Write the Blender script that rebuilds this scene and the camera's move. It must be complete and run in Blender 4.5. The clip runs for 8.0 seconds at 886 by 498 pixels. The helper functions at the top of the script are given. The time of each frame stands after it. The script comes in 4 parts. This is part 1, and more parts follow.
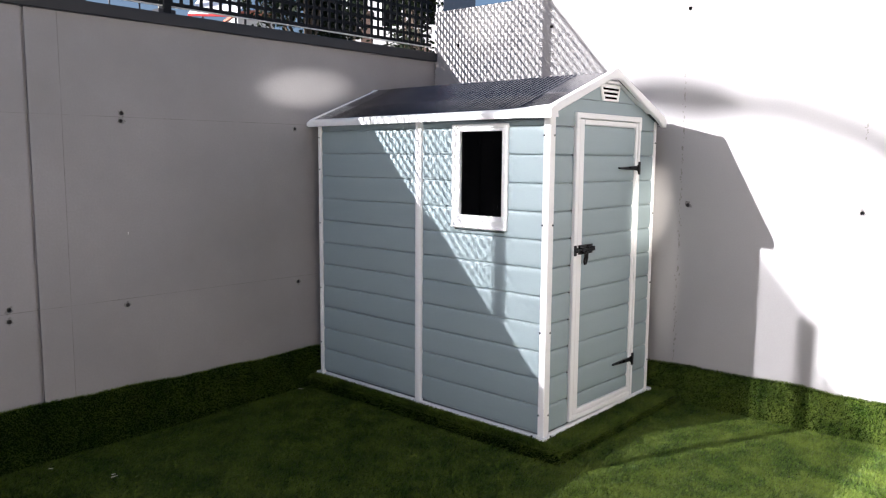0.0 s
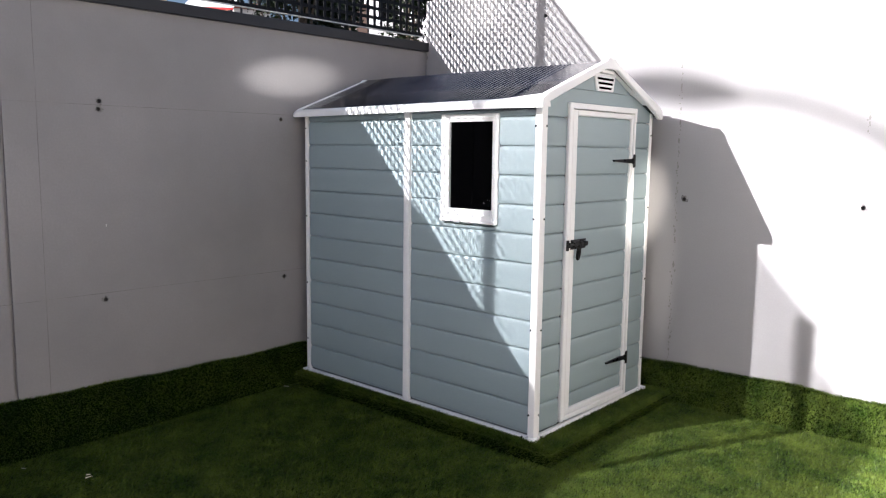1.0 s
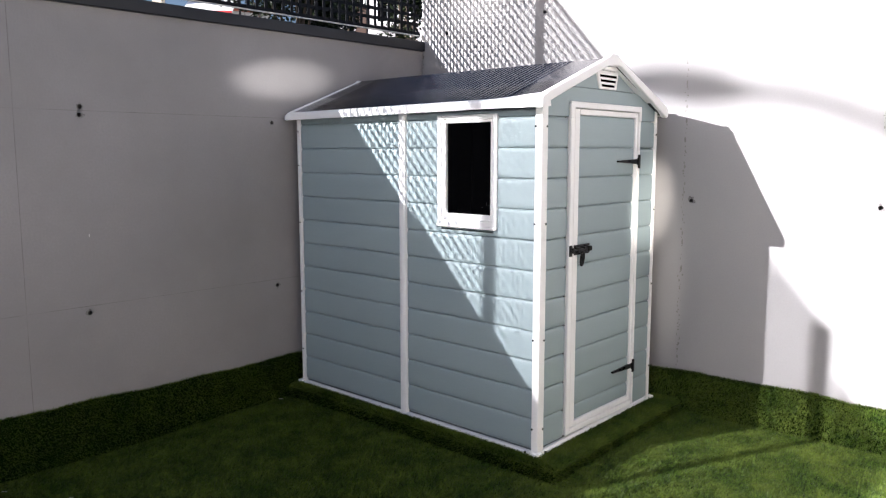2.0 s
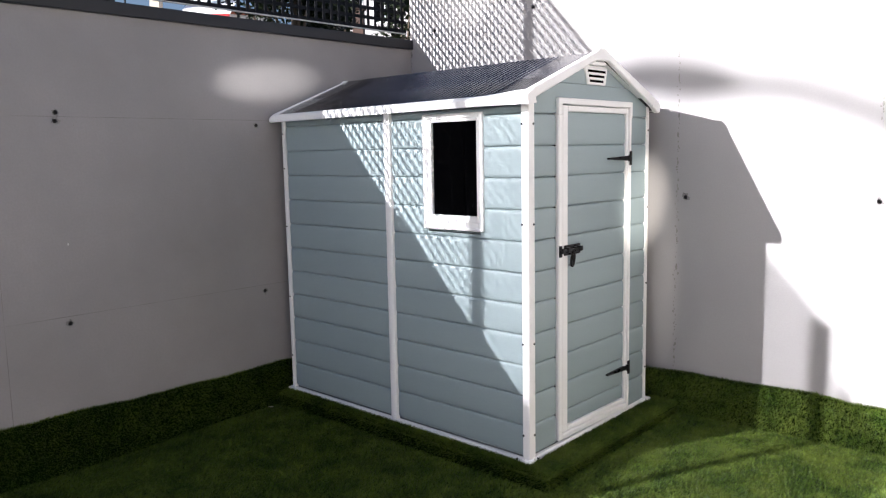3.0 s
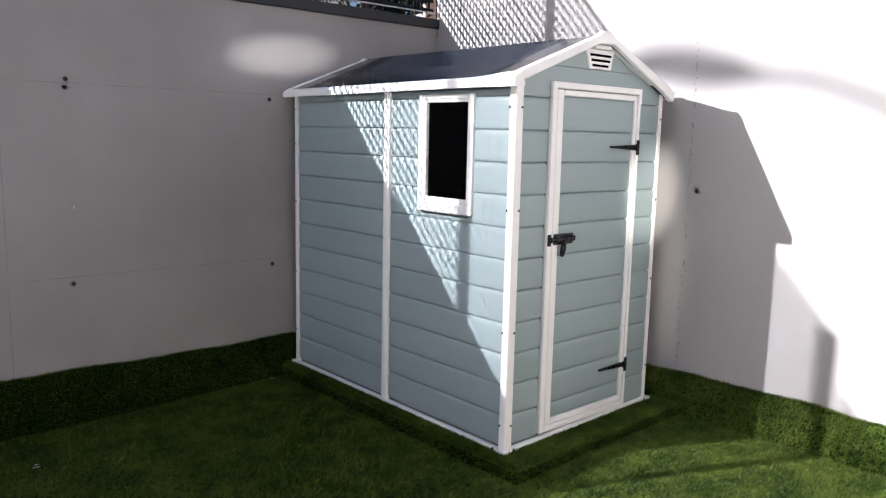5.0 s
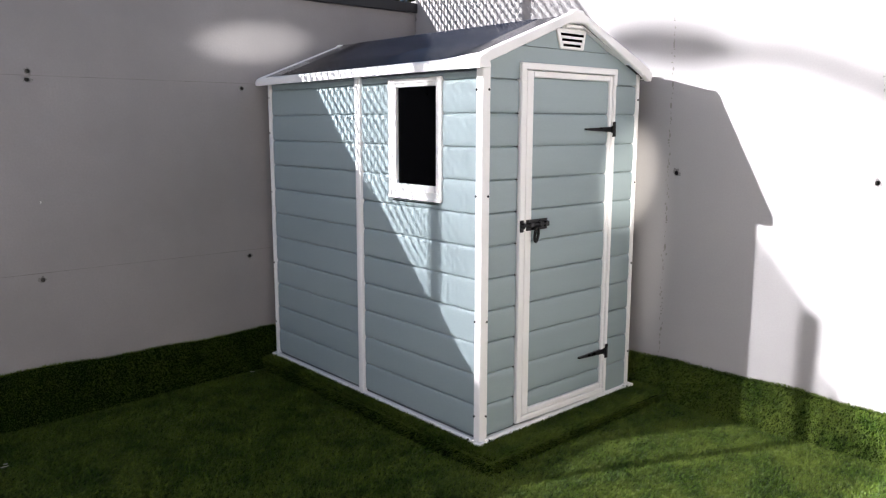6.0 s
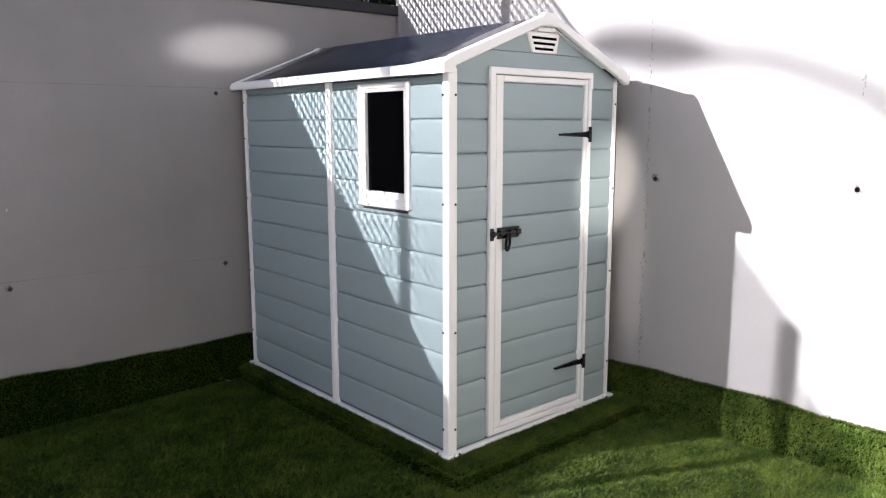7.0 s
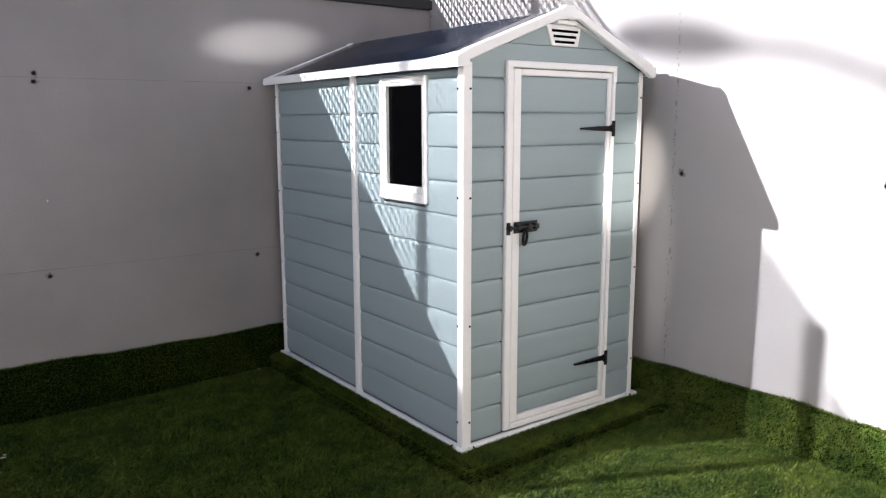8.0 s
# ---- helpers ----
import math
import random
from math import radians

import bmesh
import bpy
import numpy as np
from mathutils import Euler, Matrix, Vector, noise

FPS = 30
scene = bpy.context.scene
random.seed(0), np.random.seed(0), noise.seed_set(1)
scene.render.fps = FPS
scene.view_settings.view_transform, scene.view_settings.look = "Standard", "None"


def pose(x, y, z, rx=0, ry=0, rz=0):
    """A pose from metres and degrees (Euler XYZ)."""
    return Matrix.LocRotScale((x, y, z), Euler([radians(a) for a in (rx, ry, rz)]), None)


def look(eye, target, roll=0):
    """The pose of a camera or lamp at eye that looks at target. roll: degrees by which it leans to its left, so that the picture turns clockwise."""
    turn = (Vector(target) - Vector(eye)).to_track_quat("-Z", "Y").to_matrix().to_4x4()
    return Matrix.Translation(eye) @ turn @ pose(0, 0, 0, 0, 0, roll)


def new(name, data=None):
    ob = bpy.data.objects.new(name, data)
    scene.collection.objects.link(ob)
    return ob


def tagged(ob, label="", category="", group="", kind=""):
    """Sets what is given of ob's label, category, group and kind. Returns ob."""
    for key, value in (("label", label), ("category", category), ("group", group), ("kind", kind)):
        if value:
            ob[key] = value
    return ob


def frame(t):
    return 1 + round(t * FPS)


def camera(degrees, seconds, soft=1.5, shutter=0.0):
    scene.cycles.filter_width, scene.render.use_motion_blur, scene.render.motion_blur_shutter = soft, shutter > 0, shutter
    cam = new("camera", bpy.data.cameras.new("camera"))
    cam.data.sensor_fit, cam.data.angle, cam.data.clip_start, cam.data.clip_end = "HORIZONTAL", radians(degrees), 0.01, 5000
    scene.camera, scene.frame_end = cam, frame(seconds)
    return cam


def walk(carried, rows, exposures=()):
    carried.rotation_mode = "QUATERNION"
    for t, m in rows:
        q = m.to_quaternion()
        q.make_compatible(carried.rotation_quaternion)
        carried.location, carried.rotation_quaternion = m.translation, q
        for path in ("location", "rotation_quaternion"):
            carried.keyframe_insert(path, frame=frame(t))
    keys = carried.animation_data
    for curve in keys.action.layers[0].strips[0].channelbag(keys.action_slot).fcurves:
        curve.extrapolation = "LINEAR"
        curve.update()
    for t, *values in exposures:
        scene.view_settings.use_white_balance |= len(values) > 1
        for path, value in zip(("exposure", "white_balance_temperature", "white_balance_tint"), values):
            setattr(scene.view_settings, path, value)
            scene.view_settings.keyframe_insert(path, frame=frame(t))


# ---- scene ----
cam = camera(60.0, 8.0, soft=1.2, shutter=0.3)
PATH = [
    (0, (2.137, -3.097, 1.506), (0.799, -1.63, 1.267), 0.4),
    (0.5, (2.129, -3.047, 1.49), (0.802, -1.572, 1.238), 0.4),
    (1, (2.087, -2.976, 1.484), (0.756, -1.505, 1.234), 0.7),
    (2.5, (1.976, -2.768, 1.499), (0.636, -1.304, 1.25), -0.6),
    (3, (1.988, -2.705, 1.497), (0.643, -1.246, 1.247), -1.1),
    (3.5, (2.016, -2.642, 1.49), (0.634, -1.218, 1.246), -1.1),
    (3.7, (2.03, -2.628, 1.471), (0.624, -1.225, 1.236), -0.5),
    (4, (2.076, -2.57, 1.5), (0.63, -1.214, 1.239), 0.0),
    (4.2, (2.093, -2.551, 1.489), (0.642, -1.2, 1.224), 0.8),
    (4.5, (2.154, -2.489, 1.492), (0.682, -1.163, 1.217), 1.8),
    (6, (2.283, -2.212, 1.472), (0.799, -0.91, 1.151), 0.1),
    (6.5, (2.296, -2.117, 1.479), (0.805, -0.823, 1.157), 0.5),
    (7, (2.327, -2.031, 1.494), (0.831, -0.743, 1.175), -0.1),
    (7.2, (2.335, -2.018, 1.488), (0.828, -0.743, 1.17), -0.6),
    (7.5, (2.368, -1.969, 1.491), (0.838, -0.724, 1.165), -1.1),
    (8, (2.448, -1.901, 1.49), (0.86, -0.732, 1.158), -0.1),
]
walk(cam, [(t, look(eye, target, roll)) for t, eye, target, roll in PATH], [(0.0, 1.78, 6050, 15), (8.0, 1.78, 6050, 15)])

# ---- light ----
RAY = Vector((0.48, 1.0, -0.533))
SUN = RAY.normalized()      # the way the sunlight travels
world = bpy.data.worlds.new("sky")
scene.world = world
world.use_nodes = True
wn = world.node_tree.nodes
sky = wn.new("ShaderNodeTexSky")
sky.sky_type = "NISHITA"
sky.sun_disc = False
sky.sun_elevation = math.asin(-SUN.z)
sky.sun_rotation = math.atan2(-SUN.x, -SUN.y)
sky.air_density, sky.dust_density, sky.ozone_density = 1.0, 4.0, 3.5
world.node_tree.links.new(sky.outputs[0], wn["Background"].inputs[0])
wn["Background"].inputs[1].default_value = 0.042

sun_data = bpy.data.lights.new("sun", "SUN")
sun_data.energy, sun_data.angle, sun_data.color = 4.6, radians(0.48), (1.0, 0.955, 0.89)
sun = new("sun", sun_data)
sun.matrix_world = look((-8, -16, 9), Vector((-8, -16, 9)) + SUN)


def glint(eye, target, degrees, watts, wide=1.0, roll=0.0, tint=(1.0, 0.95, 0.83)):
    """Spot lamp added for sun off an unseen house window: a narrow soft beam."""
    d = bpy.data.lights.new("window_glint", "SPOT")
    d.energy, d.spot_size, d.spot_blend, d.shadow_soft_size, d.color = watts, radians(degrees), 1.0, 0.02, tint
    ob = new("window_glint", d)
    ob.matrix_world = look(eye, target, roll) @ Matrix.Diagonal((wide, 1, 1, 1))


# added spots, no window built; the broad second one lifts the wall
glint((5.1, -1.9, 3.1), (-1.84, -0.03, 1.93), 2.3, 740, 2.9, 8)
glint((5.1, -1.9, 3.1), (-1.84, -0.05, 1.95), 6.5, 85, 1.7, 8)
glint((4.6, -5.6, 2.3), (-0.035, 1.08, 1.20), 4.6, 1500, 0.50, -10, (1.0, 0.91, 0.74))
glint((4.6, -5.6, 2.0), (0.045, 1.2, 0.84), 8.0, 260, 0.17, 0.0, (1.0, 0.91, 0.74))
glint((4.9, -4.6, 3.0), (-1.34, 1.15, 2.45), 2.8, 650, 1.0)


# ---- materials ----
def nodes(name):
    m = bpy.data.materials.new(name)
    m.use_nodes = True
    return m, m.node_tree.nodes, m.node_tree.links, m.node_tree.nodes["Principled BSDF"]


def mixed(n, l, fac, a, b):
    x = n.new("ShaderNodeMix")
    x.data_type = "RGBA"
    for socket, v in ((0, fac), (6, a), (7, b)):
        if hasattr(v, "is_linked"):
            l.new(v, x.inputs[socket])
        else:
            x.inputs[socket].default_value = v if socket == 0 else (*v, 1)
    return x.outputs[2]


def noise_of(n, l, scale, detail=4, rough=0.55, lo=0.3, hi=0.7, stretch=(1, 1, 1)):
    t, mp = n.new("ShaderNodeTexCoord"), n.new("ShaderNodeMapping")
    mp.inputs[3].default_value = stretch
    x, r = n.new("ShaderNodeTexNoise"), n.new("ShaderNodeMapRange")
    l.new(t.outputs["Object"], mp.inputs[0])
    l.new(mp.outputs[0], x.inputs["Vector"])
    x.inputs["Scale"].default_value, x.inputs["Detail"].default_value, x.inputs["Roughness"].default_value = scale, detail, rough
    l.new(x.outputs[0], r.inputs[0])
    r.inputs[1].default_value, r.inputs[2].default_value = lo, hi
    return r.outputs[0]


def bumped(n, l, b, height, strength, distance):
    x = n.new("ShaderNodeBump")
    x.inputs["Strength"].default_value, x.inputs["Distance"].default_value = strength, distance
    l.new(height, x.inputs["Height"])
    l.new(x.outputs[0], b.inputs["Normal"])


def surface(name, dark, light, rough=0.5, coarse=3.0, fine=60.0, bump=0.15, depth=0.001, metal=0.0, vary=0.0, stretch=(1, 1, 1), spec=0.5):
    """A material with broad stains and fine grain between two base colours."""
    m, n, l, b = nodes(name)
    big, small = noise_of(n, l, coarse, 5, 0.6, stretch=stretch), noise_of(n, l, fine, 3, 0.6, stretch=stretch)
    c = mixed(n, l, big, dark, light)
    mid = tuple(0.5 * (p + q) for p, q in zip(dark, light))
    low = tuple(0.86 * v for v in mid)
    f = n.new("ShaderNodeMath")
    f.operation = "MULTIPLY"
    l.new(small, f.inputs[0])
    f.inputs[1].default_value = 0.35
    c = mixed(n, l, f.outputs[0], c, low)
    if vary:
        o, h = n.new("ShaderNodeObjectInfo"), n.new("ShaderNodeHueSaturation")
        r = n.new("ShaderNodeMapRange")
        l.new(o.outputs["Random"], r.inputs[0])
        r.inputs[3].default_value, r.inputs[4].default_value = 1 - vary, 1 + vary
        l.new(r.outputs[0], h.inputs["Value"])
        l.new(c, h.inputs["Color"])
        c = h.outputs[0]
    l.new(c, b.inputs["Base Color"])
    rr = n.new("ShaderNodeMapRange")
    l.new(big, rr.inputs[0])
    rr.inputs[3].default_value, rr.inputs[4].default_value = max(0.03, rough - 0.07), min(1, rough + 0.07)
    l.new(rr.outputs[0], b.inputs["Roughness"])
    b.inputs["Metallic"].default_value = metal
    b.inputs["Specular IOR Level"].default_value = spec
    bumped(n, l, b, small, bump, depth)
    return m


CONCRETE = surface("painted_concrete", (0.255, 0.245, 0.251), (0.330, 0.317, 0.324), 0.85, 1.3, 90, 0.25, 0.0012, spec=0.25)
RENDERED = surface("white_render", (0.360, 0.350, 0.352), (0.402, 0.392, 0.394), 0.85, 1.1, 110, 0.25, 0.0012, spec=0.25)
CREAM = surface("cream_render", (0.545, 0.475, 0.375), (0.595, 0.525, 0.42), 0.85, 1.1, 110, 0.25, 0.0012, spec=0.25)
SEAM = surface("dirty_seam", (0.165, 0.155, 0.155), (0.315, 0.303, 0.31), 0.9, 4, 25, 0.3, 0.001, spec=0.1)
# near-black lining of the tie holes
SOCKET = surface("hole_lining", (0.03, 0.03, 0.03), (0.08, 0.075, 0.07), 0.9)
CHIPPED = surface("chipped_render", (0.18, 0.17, 0.16), (0.34, 0.33, 0.31), 0.9)
WORN = surface("worn_paint", (0.09, 0.085, 0.085), (0.34, 0.325, 0.325), 0.9, 70, 200, 0.4, 0.002)
BOUNCE_FLOOR = surface("bounce_floor", (0.76, 0.755, 0.74), (0.82, 0.815, 0.80), 0.7)
COPING = surface("coping_metal", (0.017, 0.018, 0.022), (0.026, 0.027, 0.032), 0.42, 2, 140, 0.05, 0.0005, spec=0.3)
LATTICE = surface("lattice_plastic", (0.004, 0.005, 0.007), (0.007, 0.008, 0.011), 0.6, 3, 120, 0.05, 0.0005, vary=0.12, spec=0.15)
WHITE = surface("white_resin", (0.86, 0.86, 0.86), (0.91, 0.91, 0.91), 0.45, 4, 260, 0.12, 0.0004)
BOARD = surface("blue_grey_resin", (0.280, 0.353, 0.372), (0.310, 0.385, 0.404), 0.5, 3.5, 150, 0.22, 0.0006, vary=0.035, stretch=(0.4, 0.4, 3.0))
IRON = surface("black_iron", (0.002, 0.002, 0.0025), (0.005, 0.005, 0.006), 0.30, 20, 250, 0.2, 0.0004, spec=0.25)
# black that paints the shade in gaps, notches and vent slots
SHADE_BLACK = surface("shade_black", (0.0008, 0.0008, 0.001), (0.002, 0.002, 0.002), 0.9, spec=0.0)
PALE = surface("pale_rail", (0.55, 0.55, 0.54), (0.62, 0.62, 0.61), 0.5)
STRAW = surface("straw", (0.55, 0.52, 0.44), (0.7, 0.66, 0.58), 0.7)
DARKIN = surface("shed_inside", (0.12, 0.14, 0.15), (0.15, 0.17, 0.18), 0.7)
TERRACOTTA = surface("roof_tile", (0.30, 0.09, 0.055), (0.42, 0.15, 0.09), 0.8, vary=0.1)
BRICK = surface("brown_brick", (0.055, 0.032, 0.024), (0.095, 0.058, 0.042), 0.85, 2, 30, 0.3, 0.003)
RED = surface("red_paint", (0.5, 0.03, 0.03), (0.6, 0.05, 0.05), 0.5)
BARK = surface("bark", (0.07, 0.05, 0.035), (0.13, 0.10, 0.07), 0.9, 6, 40, 0.5, 0.01)
GALVANISED = surface("lamp_metal", (0.3, 0.31, 0.32), (0.4, 0.41, 0.42), 0.45, metal=0.6)


def glass_dark():
    m, n, l, b = nodes("smoked_pane")
    b.inputs["Base Color"].default_value = (0.0004, 0.0004, 0.0005, 1)
    b.inputs["Roughness"].default_value = 0.06
    b.inputs["Specular IOR Level"].default_value = 0.06
    d = noise_of(n, l, 30, 3, 0.5, 0.45, 0.8)
    r = n.new("ShaderNodeMapRange")
    l.new(d, r.inputs[0])
    r.inputs[3].default_value, r.inputs[4].default_value = 0.03, 0.05
    l.new(r.outputs[0], b.inputs["Roughness"])
    return m


PANE = glass_dark()


def roof_resin():
    """Dark glossy resin, lighter and greyer at its plain end towards the gable."""
    m, n, l, b = nodes("roof_resin")
    t, sep, end = n.new("ShaderNodeTexCoord"), n.new("ShaderNodeSeparateXYZ"), n.new("ShaderNodeMapRange")
    l.new(t.outputs["Object"], sep.inputs[0])
    l.new(sep.outputs[0], end.inputs[0])
    end.inputs[1].default_value, end.inputs[2].default_value = -0.36, -0.16
    big, fine = noise_of(n, l, 5, 5, 0.6), noise_of(n, l, 150, 3, 0.6)
    dark = mixed(n, l, big, (0.015, 0.015, 0.019), (0.023, 0.022, 0.027))
    greyer = mixed(n, l, big, (0.038, 0.037, 0.041), (0.052, 0.050, 0.054))
    l.new(mixed(n, l, end.outputs[0], dark, greyer), b.inputs["Base Color"])
    r = n.new("ShaderNodeMapRange")
    l.new(big, r.inputs[0])
    r.inputs[3].default_value, r.inputs[4].default_value = 0.13, 0.22
    l.new(r.outputs[0], b.inputs["Roughness"])
    bumped(n, l, b, fine, 0.06, 0.0002)
    return m


ROOF = roof_resin()


def turf_mat(name, dark, light, tip, rough=0.5, spec=0.12):
    m, n, l, b = nodes(name)
    g = n.new("ShaderNodeNewGeometry")
    big = noise_of(n, l, 5.5, 6, 0.7, 0.38, 0.66)
    c = mixed(n, l, g.outputs["Random Per Island"], dark, light)
    f = n.new("ShaderNodeMath")
    f.operation = "MULTIPLY"
    l.new(big, f.inputs[0])
    f.inputs[1].default_value = 0.5
    c = mixed(n, l, f.outputs[0], c, tip)
    l.new(c, b.inputs["Base Color"])
    b.inputs["Roughness"].default_value = rough
    b.inputs["Specular IOR Level"].default_value = spec
    tr, mx = n.new("ShaderNodeBsdfTranslucent"), n.new("ShaderNodeMixShader")
    l.new(c, tr.inputs[0])
    mx.inputs[0].default_value = 0.1
    l.new(b.outputs[0], mx.inputs[1]), l.new(tr.outputs[0], mx.inputs[2])
    l.new(mx.outputs[0], n["Material Output"].inputs[0])
    return m


BLADE = turf_mat("turf_blade", (0.002, 0.012, 0.0012), (0.074, 0.132, 0.014), (0.210, 0.262, 0.043), 0.45, 0.18)
BACKING = surface("turf_backing", (0.004, 0.012, 0.001), (0.009, 0.022, 0.002), 0.95, 8, 220, 0.8, 0.01, spec=0.05)
LEAF = turf_mat("leaf", (0.005, 0.010, 0.004), (0.014, 0.022, 0.008), (0.02, 0.026, 0.011))


# ---- mesh helpers ----
def mesh_of(bm, name):
    me = bpy.data.meshes.new(name)
    bm.to_mesh(me)
    bm.free()
    return me


def part(name, bm, material, parent, label=""):
    """Links a bmesh, or a ready mesh, as one mesh object under a thing or a part."""
    me = bm if isinstance(bm, bpy.types.Mesh) else mesh_of(bm, name)
    if not me.materials:
        me.materials.append(material)
    ob = new(name, me)
    ob.parent = parent
    return tagged(ob, label)


def thing(name, label, category, m=None, kind="", group=""):
    ob = new(name)
    ob.empty_display_size = 0.1
    if m:
        ob.matrix_world = m
    return tagged(ob, label, category, group, kind)


def add_box(bm, x0, x1, y0, y1, z0, z1, bevel=0.0, segments=1):
    made = bmesh.ops.create_cube(bm, size=1.0)
    bmesh.ops.scale(bm, vec=(x1 - x0, y1 - y0, z1 - z0), verts=made["verts"])
    bmesh.ops.translate(bm, vec=((x0 + x1) / 2, (y0 + y1) / 2, (z0 + z1) / 2), verts=made["verts"])
    if bevel:
        edges = list({e for v in made["verts"] for e in v.link_edges})
        bmesh.ops.bevel(bm, geom=edges, offset=bevel, segments=segments, affect="EDGES", profile=0.5)
    return bm


def box(x0, x1, y0, y1, z0, z1, bevel=0.0, segments=1):
    return add_box(bmesh.new(), x0, x1, y0, y1, z0, z1, bevel, segments)


def prism(outline, axis, a, b, bevel=0.0):
    """A flat outline, pushed from a to b along an axis. The outline gives the two other axes in order."""
    bm = bmesh.new()
    rings = []
    for d in (a, b):
        ring = []
        for p, q in outline:
            co = {"x": (d, p, q), "y": (p, d, q), "z": (p, q, d)}[axis]
            ring.append(bm.verts.new(co))
        rings.append(ring)
    n = len(outline)
    for i in range(n):
        bm.faces.new((rings[0][i], rings[0][(i + 1) % n], rings[1][(i + 1) % n], rings[1][i]))
    bm.faces.new(rings[0])
    bm.faces.new(list(reversed(rings[1])))
    bmesh.ops.recalc_face_normals(bm, faces=bm.faces)
    if bevel:
        bmesh.ops.bevel(bm, geom=list(bm.edges), offset=bevel, segments=1, affect="EDGES")
    return bm


def rod(bm, a, b, r0, r1=None, sides=10):
    a, b = Vector(a), Vector(b)
    m = Matrix.Translation((a + b) / 2) @ (b - a).to_track_quat("Z", "Y").to_matrix().to_4x4()
    bmesh.ops.create_cone(bm, cap_ends=True, segments=sides, radius1=r0, radius2=r0 if r1 is None else r1, depth=(b - a).length, matrix=m)
    return bm


def tube(points, radius, sides=8):
    bm = bmesh.new()
    for a, b in zip(points, points[1:]):
        rod(bm, a, b, radius, sides=sides)
    return bm


def raw_mesh(name, verts, quads, tris=None):
    """A mesh straight from number arrays: quads and, after them, triangles."""
    me = bpy.data.meshes.new(name)
    nt = 0 if tris is None else len(tris)
    me.vertices.add(len(verts))
    me.vertices.foreach_set("co", np.ascontiguousarray(verts, np.float32).ravel())
    loops = np.concatenate([quads.ravel()] + ([tris.ravel()] if nt else []))
    me.loops.add(len(loops))
    me.loops.foreach_set("vertex_index", loops.astype(np.int32))
    starts = np.concatenate([np.arange(len(quads)) * 4, len(quads) * 4 + np.arange(nt) * 3])
    me.polygons.add(len(starts))
    me.polygons.foreach_set("loop_start", starts.astype(np.int32))
    me.update(calc_edges=True)
    return me


# ---- ground ----
def ground_z(x, y):
    return 0.012 + 0.022 * np.clip(y, -4, 1.4) + 0.008 * np.clip(x, -2, 3) + 0.004 * np.sin(3.1 * x + 1.7 * y) + 0.003 * np.sin(5.3 * y - 2.2 * x)


def sheet(x0, x1, y0, y1, step):
    xs, ys = np.arange(x0, x1 + step / 2, step), np.arange(y0, y1 + step / 2, step)
    gx, gy = np.meshgrid(xs, ys)
    v = np.stack([gx, gy, ground_z(gx, gy)], -1).reshape(-1, 3)
    i = (np.arange(len(ys) - 1)[:, None] * len(xs) + np.arange(len(xs) - 1)[None]).ravel()
    return v, np.stack([i, i + 1, i + 1 + len(xs), i + len(xs)], -1)


bm = bmesh.new()
far = [bm.verts.new((s * math.cos(a), s * math.sin(a), -0.16)) for s, a in ((900, radians(k * 15)) for k in range(24))]
bm.faces.new(far)
ASPHALT = surface("asphalt", (0.045, 0.045, 0.047), (0.06, 0.06, 0.06), 0.9, 1, 40, 0.4, 0.004)
ground = part("ground", bm, ASPHALT, None)
tagged(ground, "grey asphalt ground round the walled yard", "ground", kind="structure")
v, q = sheet(-1.95, 5.25, -2.45, 1.40, 0.05)
lawn = part("lawn", raw_mesh("lawn", v, q), BACKING, None)
# unseen floor, kept white to throw sunlight onto the shed and walls
terrace = part("terrace", box(-1.95, 5.25, -8.62, -2.45, -0.15, -0.042, 0.004), BOUNCE_FLOOR, None)
tagged(terrace, "unseen plain white floor added at the yard end to bounce sunlight", "terrace", kind="structure")
tagged(lawn, "green artificial turf laid over the yard floor", "artificial turf", kind="structure")


